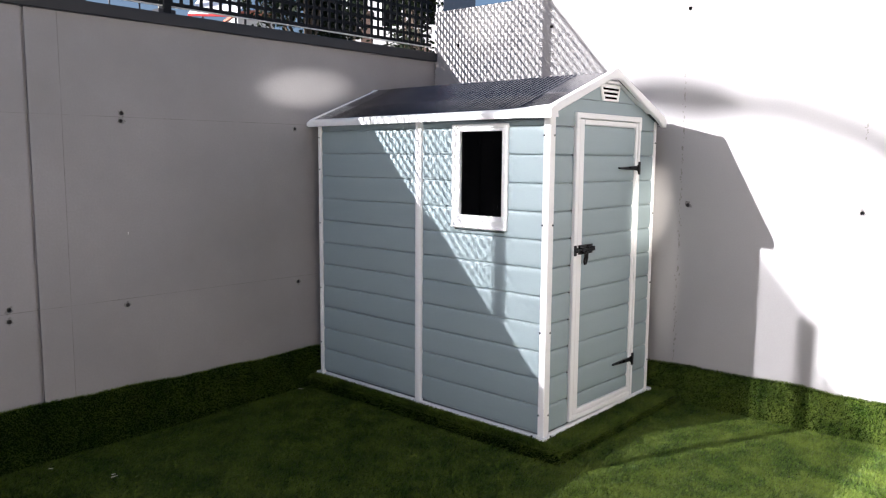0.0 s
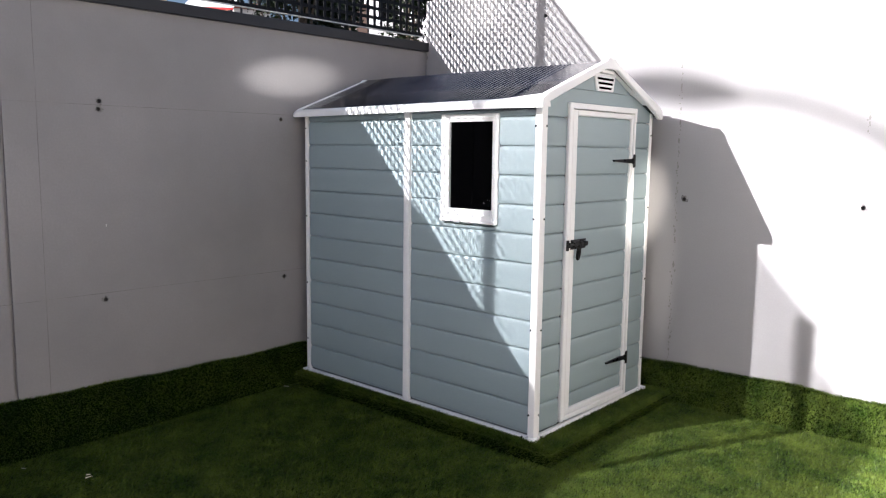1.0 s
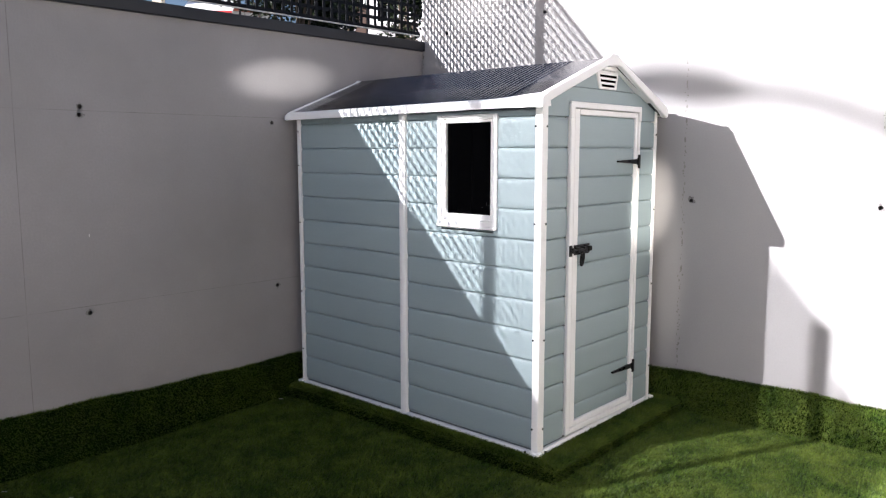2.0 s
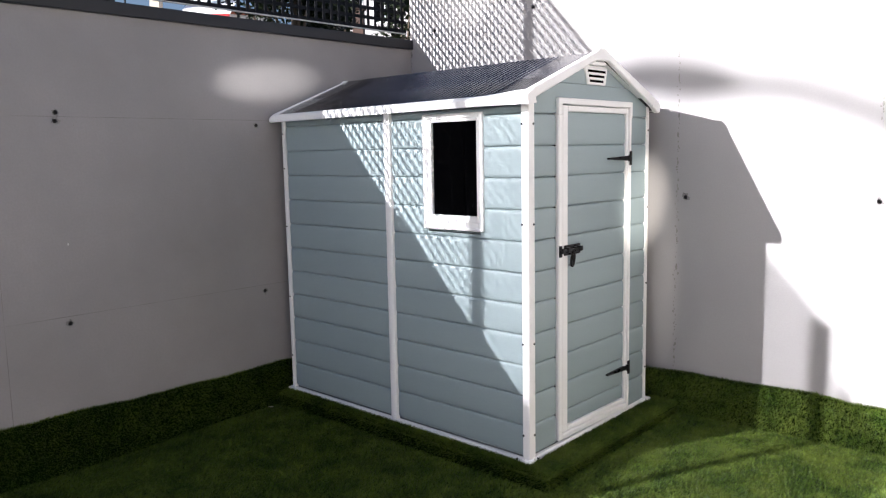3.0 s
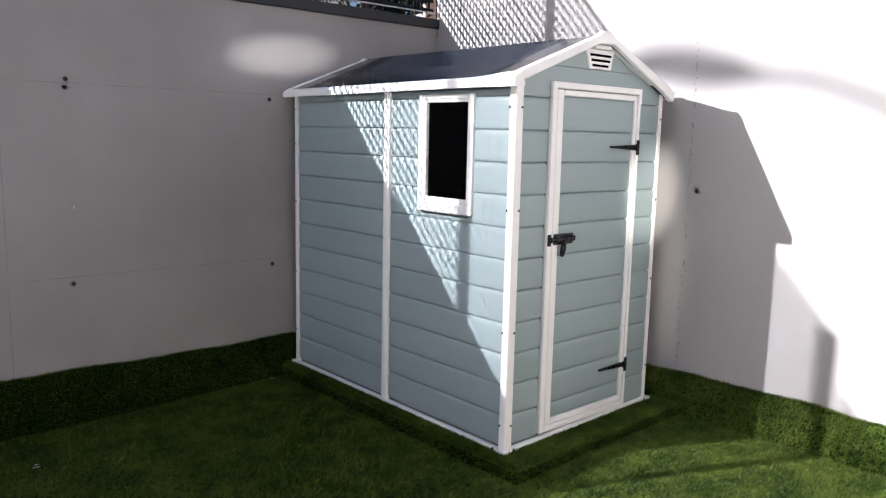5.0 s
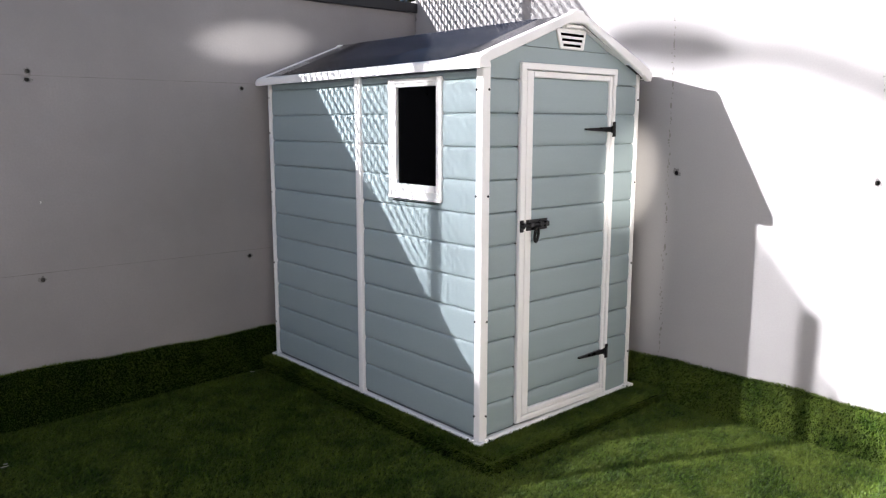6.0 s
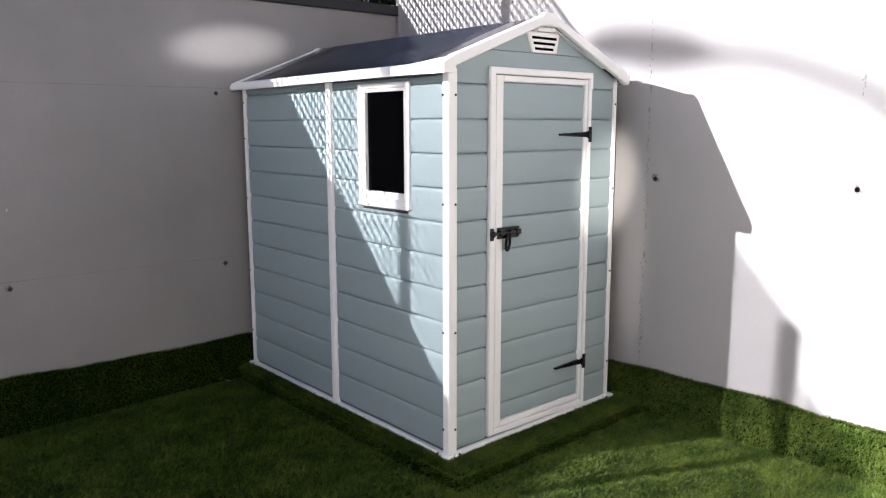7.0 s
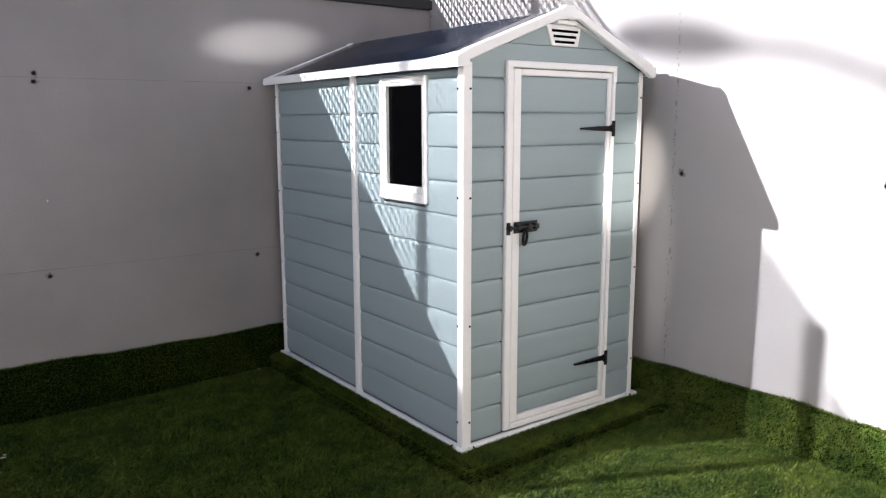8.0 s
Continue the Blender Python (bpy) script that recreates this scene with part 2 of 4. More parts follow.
# ---- walls ----
def pierced(u0, u1, v0, v1, depth, holes, place):
    """A wall panel whose front face has round holes: place(u, v, d) gives the point d behind the face."""
    s, r, deep = 0.0173, 0.0115, 0.03
    bm = bmesh.new()
    us = sorted({u0, u1, *(h[0] + k * s for h in holes for k in (-1, 1))})
    vs = sorted({v0, v1, *(h[1] + k * s for h in holes for k in (-1, 1))})
    us, vs = [u for u in us if u0 <= u <= u1], [w for w in vs if v0 <= w <= v1]
    known = {}

    def vert(u, w, d=0.0):
        key = (round(u, 5), round(w, 5), round(d, 5))
        if key not in known:
            known[key] = bm.verts.new(place(u, w, d))
        return known[key]

    for a, b in zip(us, us[1:]):
        for c, d in zip(vs, vs[1:]):
            hole = next((h for h in holes if a < h[0] < b and c < h[1] < d and b - a < 2.2 * s and d - c < 2.2 * s), None)
            if not hole:
                bm.faces.new([vert(a, c), vert(b, c), vert(b, d), vert(a, d)])
                continue
            corners = [(b, d), (a, d), (a, c), (b, c)]
            ring = [(hole[0] + r * math.cos(radians(22.5 + 45 * k)), hole[1] + r * math.sin(radians(22.5 + 45 * k))) for k in range(8)]
            for k in range(4):
                bm.faces.new([vert(*corners[k]), vert(*ring[(2 * k + 1) % 8]), vert(*ring[2 * k])])
                bm.faces.new([vert(*corners[k]), vert(*corners[(k + 1) % 4]), vert(*ring[(2 * k + 2) % 8]), vert(*ring[2 * k + 1])])
            for k in range(8):
                f = bm.faces.new([vert(*ring[k]), vert(*ring[(k + 1) % 8]), vert(*ring[(k + 1) % 8], deep), vert(*ring[k], deep)])
                f.material_index = 1
            bm.faces.new([vert(*p, deep) for p in ring]).material_index = 1
    rim = [(u, v0) for u in us] + [(u1, w) for w in vs[1:]] + [(u, v1) for u in reversed(us[:-1])] + [(u0, w) for w in reversed(vs[1:-1])]
    for p, q in zip(rim, rim[1:] + rim[:1]):
        bm.faces.new([vert(*p), vert(*q), vert(*q, depth), vert(*p, depth)])
    bmesh.ops.recalc_face_normals(bm, faces=bm.faces)
    return bm


WEST = pose(-1.838, -0.12, 0, 0, 0, -0.573)
NORTH = pose(0.16, 1.2, 0, 0, 0, 1.718)

wall_west = thing("wall_west", "grey painted concrete yard wall with formwork seams", "wall", WEST, "structure")
part("wall_core", box(-0.24, -0.05, -8.45, 1.52, -0.15, 2.199), CONCRETE, wall_west)
west_holes = [(-1.11, 1.7195), (-1.116, 1.680), (-1.118, 0.703), (0.0, 0.702), (-0.008, 1.671), (-1.70, 0.756), (-1.702, 0.699), (-2.9, 1.70), (-2.9, 0.70)]


def west_place(u, w, d):
    return (-d, u, w)


G2 = 0.0017
for u0, u1 in ((-8.45, -1.577), (-1.560, -1.412), (-1.412 + 2 * G2, 1.262)):
    for w0, w1 in ((-0.10, 0.735), (0.735 + 2 * G2, 1.6985), (1.6985 + 2 * G2, 2.199)):
        some = [h for h in west_holes if u0 < h[0] - 0.018 and h[0] + 0.018 < u1 and w0 < h[1] - 0.0175 and h[1] + 0.0175 < w1]
        p = part("concrete_panel", pierced(u0, u1, w0, w1, 0.0502, some, west_place), CONCRETE, wall_west)
        p.data.materials.append(SOCKET)
for z in (0.735, 1.6985):
    part("joint_filler", box(-0.05, -0.0022, -8.4, 1.26, z - 0.0003, z + 2 * G2 + 0.0003), SEAM, wall_west)
part("joint_filler", box(-0.0495, -0.0012, -1.4123, -1.412 + 2 * G2 + 0.0003, -0.1, 2.198), SEAM, wall_west)
part("joint_filler", box(-0.05, -0.017, -1.5775, -1.5595, -0.1, 2.198), CONCRETE, wall_west)
random.seed(7)
for y, z, r in ((-1.10, 1.09, 0.007), (-1.42, 1.87, 0.004), (-1.28, 2.02, 0.003), (-0.40, 1.69, 0.003), (-0.62, 1.705, 0.005), (-1.03, 1.66, 0.003)):
    bm = bmesh.new()
    bm.faces.new([bm.verts.new((0.0008, y + r * math.cos(a) * random.uniform(0.4, 1), z + r * math.sin(a) * random.uniform(0.6, 1.6))) for a in np.linspace(0, 5.6, 8)])
    part("paint_chip", bm, PALE if r > 0.006 else CHIPPED, wall_west)
coping = tagged(part("coping", prism([(1.262, 2.1992), (1.262, 2.262), (-1.25, 2.262), (-2.55, 2.358), (-3.15, 2.362), (-3.65, 2.42), (-8.45, 2.42), (-8.45, 2.1992)], "x", -0.27, 0.028, 0.004), COPING, None), "dark grey metal coping along the wall top", "coping", kind="structure")
coping.matrix_world = WEST

wall_north = thing("wall_north", "tall white rendered wall with tie holes", "wall", NORTH, "structure")
part("wall_core", box(-1.99, 5.2, 0.05, 0.24, -0.15, 2.555), RENDERED, wall_north)
north_holes = [(0.002, 1.234), (0.924, 1.235), (-0.034, 2.36), (-0.972, 2.351), (-0.34, 0.35), (1.9, 1.235), (1.9, 2.36), (-1.76, 2.30)]


def north_place(u, w, d):
    return (u, d, w)


for u0, u1 in ((-1.985, 5.2),):
    some = [h for h in north_holes if u0 < h[0] - 0.03 and h[0] + 0.03 < u1]
    p = part("rendered_panel", pierced(u0, u1, -0.10, 2.555, 0.0502, some, north_place), RENDERED, wall_north)
    p.data.materials.append(SOCKET)


def hole_chips(parent, holes, place, material):
    """Broken paint round each tie hole: a ragged flat ring."""
    for u, w in holes:
        bm = bmesh.new()
        inner, outer = [], []
        for k in range(12):
            a, far_r = radians(30 * k), random.uniform(0.0130, 0.0175) + (random.uniform(0.003, 0.013) if random.random() < 0.3 else 0)
            inner.append(bm.verts.new(place(u + 0.0112 * math.cos(a), w + 0.0112 * math.sin(a), -0.0007)))
            outer.append(bm.verts.new(place(u + far_r * math.cos(a), w + far_r * math.sin(a), -0.0007)))
        for k in range(12):
            bm.faces.new((inner[k], outer[k], outer[(k + 1) % 12], inner[(k + 1) % 12]))
        part("chipped_rim", bm, material, parent)


random.seed(19)
hole_chips(wall_west, west_holes, west_place, WORN)
hole_chips(wall_north, north_holes, north_place, WORN)
# chipped render along the joint
random.seed(11)
bm = bmesh.new()
z, u_joint = 0.30, -0.045
while u_joint < 0.9 or z < 1.80:
    h, w = random.uniform(0.002, 0.012), random.uniform(0.0015, 0.0075)
    h *= 2.2 if random.random() < 0.15 else 1
    c = u_joint + random.gauss(0, 0.0045)
    ring = [bm.verts.new((c + w * math.cos(a) * random.uniform(0.6, 1.2), -0.0012, z + h * math.sin(a) * random.uniform(0.5, 1))) for a in np.linspace(0, 6.28, 7)[:-1]]
    bm.faces.new(ring)
    z += h + random.uniform(0.001, 0.016) * (1 if random.random() < 0.8 else 2)
    if z > 2.32 and u_joint < 0.9:
        z, u_joint = 1.60, 0.918
part("chipped_joint", bm, CHIPPED, wall_north, "chipped dark joint in the white render")
# ragged mortar in the corner under the coping
bm = bmesh.new()
for k in range(26):
    z, w, h = random.uniform(1.55, 2.21), random.uniform(0.003, 0.016), random.uniform(0.004, 0.03)
    ring = [bm.verts.new((-1.982 + w * (0.5 + 0.5 * math.cos(a)) * random.uniform(0.6, 1.2), -0.0014, z + h * math.sin(a) * random.uniform(0.5, 1))) for a in np.linspace(0, 6.28, 8)[:-1]]
    bm.faces.new(ring)
part("corner_mortar", bm, CHIPPED, wall_north, "ragged grey mortar in the wall corner")

# unseen wall; its height and cream tone are set to bounce warm light
wall_east = part("wall_east", box(5.2, 5.44, -8.6, 1.7, -0.1, 4.6), CREAM, None)
tagged(wall_east, "unseen plain cream rendered house wall closing the yard to bounce warm light", "wall", kind="structure")
wall_south = part("wall_south", box(-2.2, 5.2, -8.84, -8.6, -0.1, 0.5), RENDERED, None)
tagged(wall_south, "plain white rendered wall closing the yard end", "wall", kind="structure")


# ---- lattice fences ----
def lattice_fence(m, u0, u1, z0, z1, posts, label, pitch=0.0605, slat=0.0215, stout=0.022, deep=0.05):
    """Slats in two layers on posts; local u runs along the wall, the first layer faces the yard."""
    fence = thing("lattice_fence", label, "fence", m, group="lattice fences on the wall")

    def b(ua, ub, da, db, za, zb, bev=0.0):
        return box(da, db, ua, ub, za, zb, bev)

    post = mesh_of(b(-stout, stout, -deep, 0.01, 0, z1 - z0 + 0.075, 0.003), "post")
    post.materials.append(LATTICE)
    for u in posts:
        o = part("post", post, LATTICE, fence)
        o.location = (0, u, z0 - 0.065)
        part("base_plate", b(u - 0.05, u + 0.05, -0.07, 0.004, z0 - 0.0475, z0 - 0.024, 0.003), COPING, fence)
    upright = mesh_of(b(-0.48 * slat, 0.48 * slat, -0.0086, -0.0050, z0, z1), "slat")
    level = mesh_of(b(u0, u1, -0.0125, -0.0090, -slat / 2, slat / 2), "slat")
    upright.materials.append(LATTICE), level.materials.append(LATTICE)
    u = u0 + 0.0085
    while u < u1:
        o = part("slat", upright, LATTICE, fence)
        o.location = (0, u, 0)
        u += pitch
    w = z0 + 0.0085
    while w < z1:
        part("slat", level, LATTICE, fence).location = (0, 0, w)
        w += pitch
    part("top_rail", b(u0, u1, -0.014, -0.004, z1, z1 + 0.010, 0.002), LATTICE, fence)
    # the light caught along the rail is put in as a pale colour
    part("bottom_rail", b(u0, u1, -0.020, -0.002, z0 - 0.009, z0 - 0.003, 0.001), PALE, fence, "thin metal rail with its lit edge painted pale")
    return fence


lattice_fence(WEST, -3.175, 1.235, 2.310, 3.66, [-0.835, -3.185], "dark grey plastic lattice fence standing on the coping")
far_panel = lattice_fence(WEST, -4.42, -3.237, 2.425, 3.702, [-4.440], "dark grey plastic lattice fence on the coping beside a thin post", slat=0.0220, stout=0.026, deep=0.045)
part("end_plate", box(-0.045, -0.015, -4.457, -4.345, 3.28, 3.69, 0.003), LATTICE, far_panel)
lattice_fence(WEST, -8.2, -4.54, 2.425, 3.515, [-7.0, -8.1], "dark grey plastic lattice fence, a lower panel on the coping", slat=0.0220)


# ---- shed ----
shed = thing("garden_shed", "blue-grey plastic garden shed with white trim, closed door", "shed")
L, D, BASE, TOP = -1.764, 1.11, 0.095, 1.705
GROOVES = [0.115] + [0.2535 + 0.1405 * k for k in range(11)]
RIDGE_Y, RIDGE_Z, EAVE_Z, OVER = 0.545, 1.962, 1.738, 0.055


def board(parent, flat, a, b, z0, z1, face, thick=0.016):
    """One moulded board with eased edges. flat 'y': runs along x, its face at y = face; 'x': along y, its face at x = face."""
    s = 1 if flat == "y" else -1
    steps = [(0.0008, thick), (0.0008, 0.0085), (0.0024, 0.0052), (0.0056, 0.0026), (0.011, 0.0013), (0.020, 0.0005), (0.034, 0.0)]
    crest = [(0.0008, thick), (0.0008, 0.0085), (0.0036, 0.0052), (0.0080, 0.0028), (0.0140, 0.0014), (0.022, 0.0005), (0.034, 0.0)]
    outline = [(face + s * d, z0 + e) for e, d in steps] + [(face + s * d, z1 - e) for e, d in reversed(crest)]
    bm = prism(outline, "x", a, b)
    if flat == "x":
        bmesh.ops.transform(bm, matrix=Matrix(((0, 1, 0, 0), (1, 0, 0, 0), (0, 0, 1, 0), (0, 0, 0, 1))), verts=bm.verts)
        bmesh.ops.reverse_faces(bm, faces=bm.faces)
    for f in bm.faces:
        f.smooth = abs(f.normal.x if flat == "y" else f.normal.y) < 0.5 and abs(f.normal.z) < 0.95
    for e in bm.edges:
        e.smooth = all(f.smooth for f in e.link_faces)
    return part("board", bm, BOARD, parent)


def screw(parent, x, y, z, axis):
    bm = bmesh.new()
    d = Vector((0, -1, 0)) if axis == "y" else Vector((1, 0, 0))
    rod(bm, Vector((x, y, z)) - d * 0.004, Vector((x, y, z)) + d * 0.0025, 0.0062, 0.0048, 10)
    part("screw", bm, IRON, parent)


# south side: two moulded panels with a trim strip between
for a, b, window in ((L + 0.03, -0.892, False), (-0.848, -0.035, True)):
    side = part("side_panel", box(a, b, 0.024, 0.034, BASE, TOP + 0.02) if not window else box(a, b, 0.024, 0.034, BASE, 1.135), BOARD, shed)
    if window:
        part("backing", box(a, -0.605, 0.024, 0.034, 1.135, TOP + 0.02), BOARD, side)
        part("backing", box(-0.27, b, 0.024, 0.034, 1.135, TOP + 0.02), BOARD, side)
        part("backing", box(-0.605, -0.27, 0.024, 0.034, 1.67, TOP + 0.02), BOARD, side)
    for z0, z1 in zip(GROOVES, GROOVES[1:] + [TOP + 0.02]):
        if window and 1.09 < z0 < 1.6:
            board(side, "y", a, -0.604, z0, z1, 0.005)
            board(side, "y", -0.271, b, z0, z1, 0.005)
            if z0 < 1.13:
                board(side, "y", -0.604, -0.271, z0, 1.15, 0.005)
        else:
            board(side, "y", a, b, z0, z1, 0.005)
# back and north sides, out of sight, close the shed
part("side_panel", box(L + 0.02, -0.02, D - 0.03, D - 0.01, BASE, TOP + 0.03), BOARD, shed)
gable = [(0.02, BASE), (D - 0.02, BASE), (D - 0.02, TOP + 0.02), (RIDGE_Y, RIDGE_Z - 0.02), (0.02, TOP + 0.02)]
part("back_panel", prism(gable, "x", L + 0.01, L + 0.03), BOARD, shed)
part("floor_panel", box(L + 0.02, -0.02, 0.02, D - 0.02, BASE - 0.01, BASE + 0.012), DARKIN, shed)


def under_roof(y):
    return RIDGE_Z - 0.022 - abs(y - RIDGE_Y) * (RIDGE_Z - EAVE_Z) / (RIDGE_Y + OVER)


# east side: boards beside and above the door
front = part("front_panel", prism([(0.03, 1.66), (D - 0.03, 1.66), (D - 0.03, under_roof(D - 0.03)), (RIDGE_Y, under_roof(RIDGE_Y)), (0.03, under_roof(0.03))], "x", -0.034, -0.024), BOARD, shed)
part("backing", box(-0.034, -0.024, 0.03, 0.24, BASE, 1.66), BOARD, front)
part("backing", box(-0.034, -0.024, 0.89, D - 0.03, BASE, 1.66), BOARD, front)
for a, b in ((0.043, 0.2222), (0.884, D - 0.046)):
    for z0, z1 in zip(GROOVES, GROOVES[1:]):
        board(front, "x", a, b, z0, z1, -0.004)
# black strip and blocks paint the shade at the board ends by the jamb
part("gap", box(-0.0235, -0.0205, 0.2200, 0.2290, BASE + 0.01, 1.66), SHADE_BLACK, front)
for z in GROOVES[1:-1]:
    part("notch", box(-0.016, -0.0035, 0.2185, 0.2225, z - 0.0022, z + 0.0022, 0.0005), SHADE_BLACK, front)
part("board", prism([(0.043, 1.662), (0.232, 1.662), (0.232, 1.715), (0.884, 1.715), (0.884, 1.662), (D - 0.045, 1.662), (D - 0.045, under_roof(D - 0.045)),
                     (0.852, 1.7992), (0.238, 1.7992), (0.043, under_roof(0.043))], "x", -0.020, -0.004), BOARD, front)
part("board", prism([(0.246, 1.8012), (0.844, 1.8012), (RIDGE_Y + 0.02, under_roof(RIDGE_Y + 0.02)), (RIDGE_Y - 0.02, under_roof(RIDGE_Y - 0.02))], "x", -0.020, -0.004, 0.0015), BOARD, front)


# white corner posts, trim strips, base rail
def angle_post(x, y, sx, sy, wx, wy):
    """An L-shaped corner post: legs of widths wx along x and wy along y."""
    o = [(0, 0), (wx, 0), (wx, 0.03), (0.03, 0.03), (0.03, wy), (0, wy)]
    bm = prism([(x + sx * p, y + sy * q) for p, q in o], "z", BASE - 0.004, TOP + 0.012, 0.004)
    return part("corner_post", bm, WHITE, shed)


near = angle_post(0.008, -0.004, -1, 1, 0.040, 0.048)
angle_post(L - 0.002, -0.004, 1, 1, 0.026, 0.045)
far_post = angle_post(0.002, D - 0.020, -1, -1, 0.045, 0.028)
angle_post(L - 0.002, D, 1, -1, 0.04, 0.045)
strip = part("trim_strip", prism([(-0.906, 0.014), (-0.900, -0.002), (-0.886, -0.006), (-0.870, -0.006), (-0.857, -0.002), (-0.851, 0.014)], "z", BASE, TOP + 0.015), WHITE, shed)
for z in (0.213, 0.637, 1.175, 1.612):
    screw(near, -0.026, -0.004, z, "y")
    screw(near, 0.008, 0.033, z, "x")
for z in (0.30, 0.77, 1.184, 1.592):
    screw(far_post, 0.002, D - 0.034, z, "x")
for z in (0.30, 0.66, 1.08, 1.42, 1.62):
    bm = bmesh.new()
    rod(bm, (L + 0.012, -0.0005, z), (L + 0.012, -0.0065, z), 0.0055, 0.0045, 8)
    part("screw", bm, IRON, shed)
RISE = Matrix(((1, 0, 0, 0), (0, 1, 0, 0), (0, 0.017, 1, 0), (0, 0, 0, 1)))      # the platform climbs a little towards the back
base = part("base_rail", prism([(-0.008, BASE - 0.012), (0.02, BASE - 0.012), (0.02, BASE + 0.006), (0.000, BASE + 0.006), (-0.008, BASE - 0.001)], "x", L - 0.004, 0.004, 0.002), WHITE, shed)
part("base_rail", prism([(0.009, BASE - 0.012), (-0.02, BASE - 0.012), (-0.02, BASE + 0.008), (-0.002, BASE + 0.008), (0.009, BASE + 0.000)], "y", 0.004, D - 0.01, 0.002), WHITE, shed).data.transform(RISE)
part("base_rail", box(L - 0.005, L + 0.02, 0.0, D, BASE - 0.012, BASE + 0.02), WHITE, shed)
# shade of bolt holes drawn as black screws, base rail beside the corners
for x in (-0.034, -0.062):
    screw(base, x, -0.0078, BASE - 0.001, "y")
for y in (0.032, 0.058, D - 0.040, D - 0.060):
    screw(base, 0.0088, y, BASE - 0.002 + 0.017 * y, "x")
# stepped feet at the corners
for x, y in ((0.004, -0.004), (0.004, D - 0.016), (L - 0.004, -0.004)):
    bm = bmesh.new()
    add_box(bm, x - 0.022, x + 0.016, y - 0.016, y + 0.022, BASE - 0.012, BASE + 0.008, 0.003)
    add_box(bm, x - 0.046 if x > -1 else x + 0.030, x - 0.030 if x > -1 else x + 0.046, y - 0.012, y + 0.012, BASE - 0.012, BASE + 0.012, 0.002)
    add_box(bm, x - 0.012, x + 0.012, y + 0.030 if y < 0.5 else y - 0.05, y + 0.046 if y < 0.5 else y - 0.034, BASE - 0.012, BASE + 0.012, 0.002)
    part("corner_foot", bm, WHITE, shed).data.transform(RISE)

# window
win = part("window", bmesh.new(), WHITE, shed)
X0, X1, Z0, Z1 = -0.627, -0.249, 1.133, 1.676
I0, I1, J0, J1 = -0.572, -0.289, 1.199, 1.638


def ring_frame(parent, name, o, i, y0, y1, mat, bevel=0.004, tilt=0.0):
    """Four bars round an opening in the south face."""
    (a, b, c, d), (e, f, g, h) = o, i
    part(name, box(a, e, y0, y1, c, d, bevel), mat, parent)
    part(name, box(f, b, y0, y1, c, d, bevel), mat, parent)
    part(name, box(e - 0.001, f + 0.001, y0 + 0.001, y1, h, d, bevel), mat, parent)
    part(name, box(e - 0.001, f + 0.001, y0 - tilt, y1, c, g, bevel), mat, parent)


ring_frame(win, "window_frame", (X0, X1, Z0, Z1), (-0.598, -0.272, 1.172, 1.652), -0.0055, 0.03, WHITE)
ring_frame(win, "window_sash", (-0.600, -0.270, 1.170, 1.654), (I0, I1, J0, J1), -0.001, 0.028, WHITE, 0.003)
part("window_sill", box(X0 - 0.002, X1 + 0.002, -0.0085, 0.0, Z0 - 0.004, Z0 + 0.012, 0.004), WHITE, win)
part("pane", box(I0 - 0.004, I1 + 0.004, 0.016, 0.02, J0 - 0.004, J1 + 0.004), PANE, win, "smoked dark window pane with dust specks")
random.seed(5)
bm = bmesh.new()
for k in range(6):
    x, z, r = random.uniform(I1 - 0.06, I1 - 0.02), random.uniform(J0 + 0.015, J0 + 0.06) if k < 4 else random.uniform(J0, J1), random.uniform(0.0005, 0.0014)
    bmesh.ops.create_circle(bm, cap_ends=True, segments=6, radius=r, matrix=pose(x, 0.0155, z, 90))
part("dust_speck", bm, PALE, win)

# door
frame_d = part("door_frame", bmesh.new(), WHITE, shed)
A0, A1, B0, B1 = 0.227, 0.889, 0.124, 1.729


def door_bar(parent, name, y0, y1, z0, z1, x0, x1, bevel=0.004):
    return part(name, box(x0, x1, y0, y1, z0, z1, bevel), WHITE, parent)


door_bar(frame_d, "jamb", A0, 0.2605, B0, B1, -0.03, 0.010)
door_bar(frame_d, "jamb", 0.867, A1, B0, B1, -0.03, 0.010)
door_bar(frame_d, "lintel", 0.2603, 0.8672, 1.7035, B1 - 0.0005, -0.03, 0.0095)
door_bar(frame_d, "threshold", 0.2603, 0.8672, B0, 0.151, -0.03, 0.0095)
# wider head of the frame, one moulding with short drops at the sides
part("head_moulding", prism([(A0 - 0.003, 1.732), (A1 + 0.003, 1.732), (A1 + 0.003, 1.655), (0.868, 1.655), (0.868, 1.704), (0.256, 1.704), (0.256, 1.655), (A0 - 0.003, 1.655)], "x", -0.005, 0.0125, 0.003), WHITE, frame_d)
door = part("door", bmesh.new(), WHITE, shed, "closed blue-grey plank door with white border")
door_bar(door, "stile", 0.264, 0.309, 0.153, 1.700, -0.028, 0.005)
door_bar(door, "stile", 0.842, 0.8645, 0.153, 1.700, -0.028, 0.005)
door_bar(door, "door_rail", 0.3088, 0.8462, 1.673, 1.6995, -0.028, 0.0046)
door_bar(door, "door_rail", 0.3088, 0.8462, 0.1535, 0.179, -0.028, 0.0046)
part("backing", box(-0.030, -0.022, 0.30, 0.85, 0.16, 1.69), BOARD, door)
door_lines = [0.179] + GROOVES[1:-1] + [1.673]
for z0, z1 in zip(door_lines, door_lines[1:]):
    board(door, "x", 0.309, 0.846, z0, z1, -0.004, 0.014)
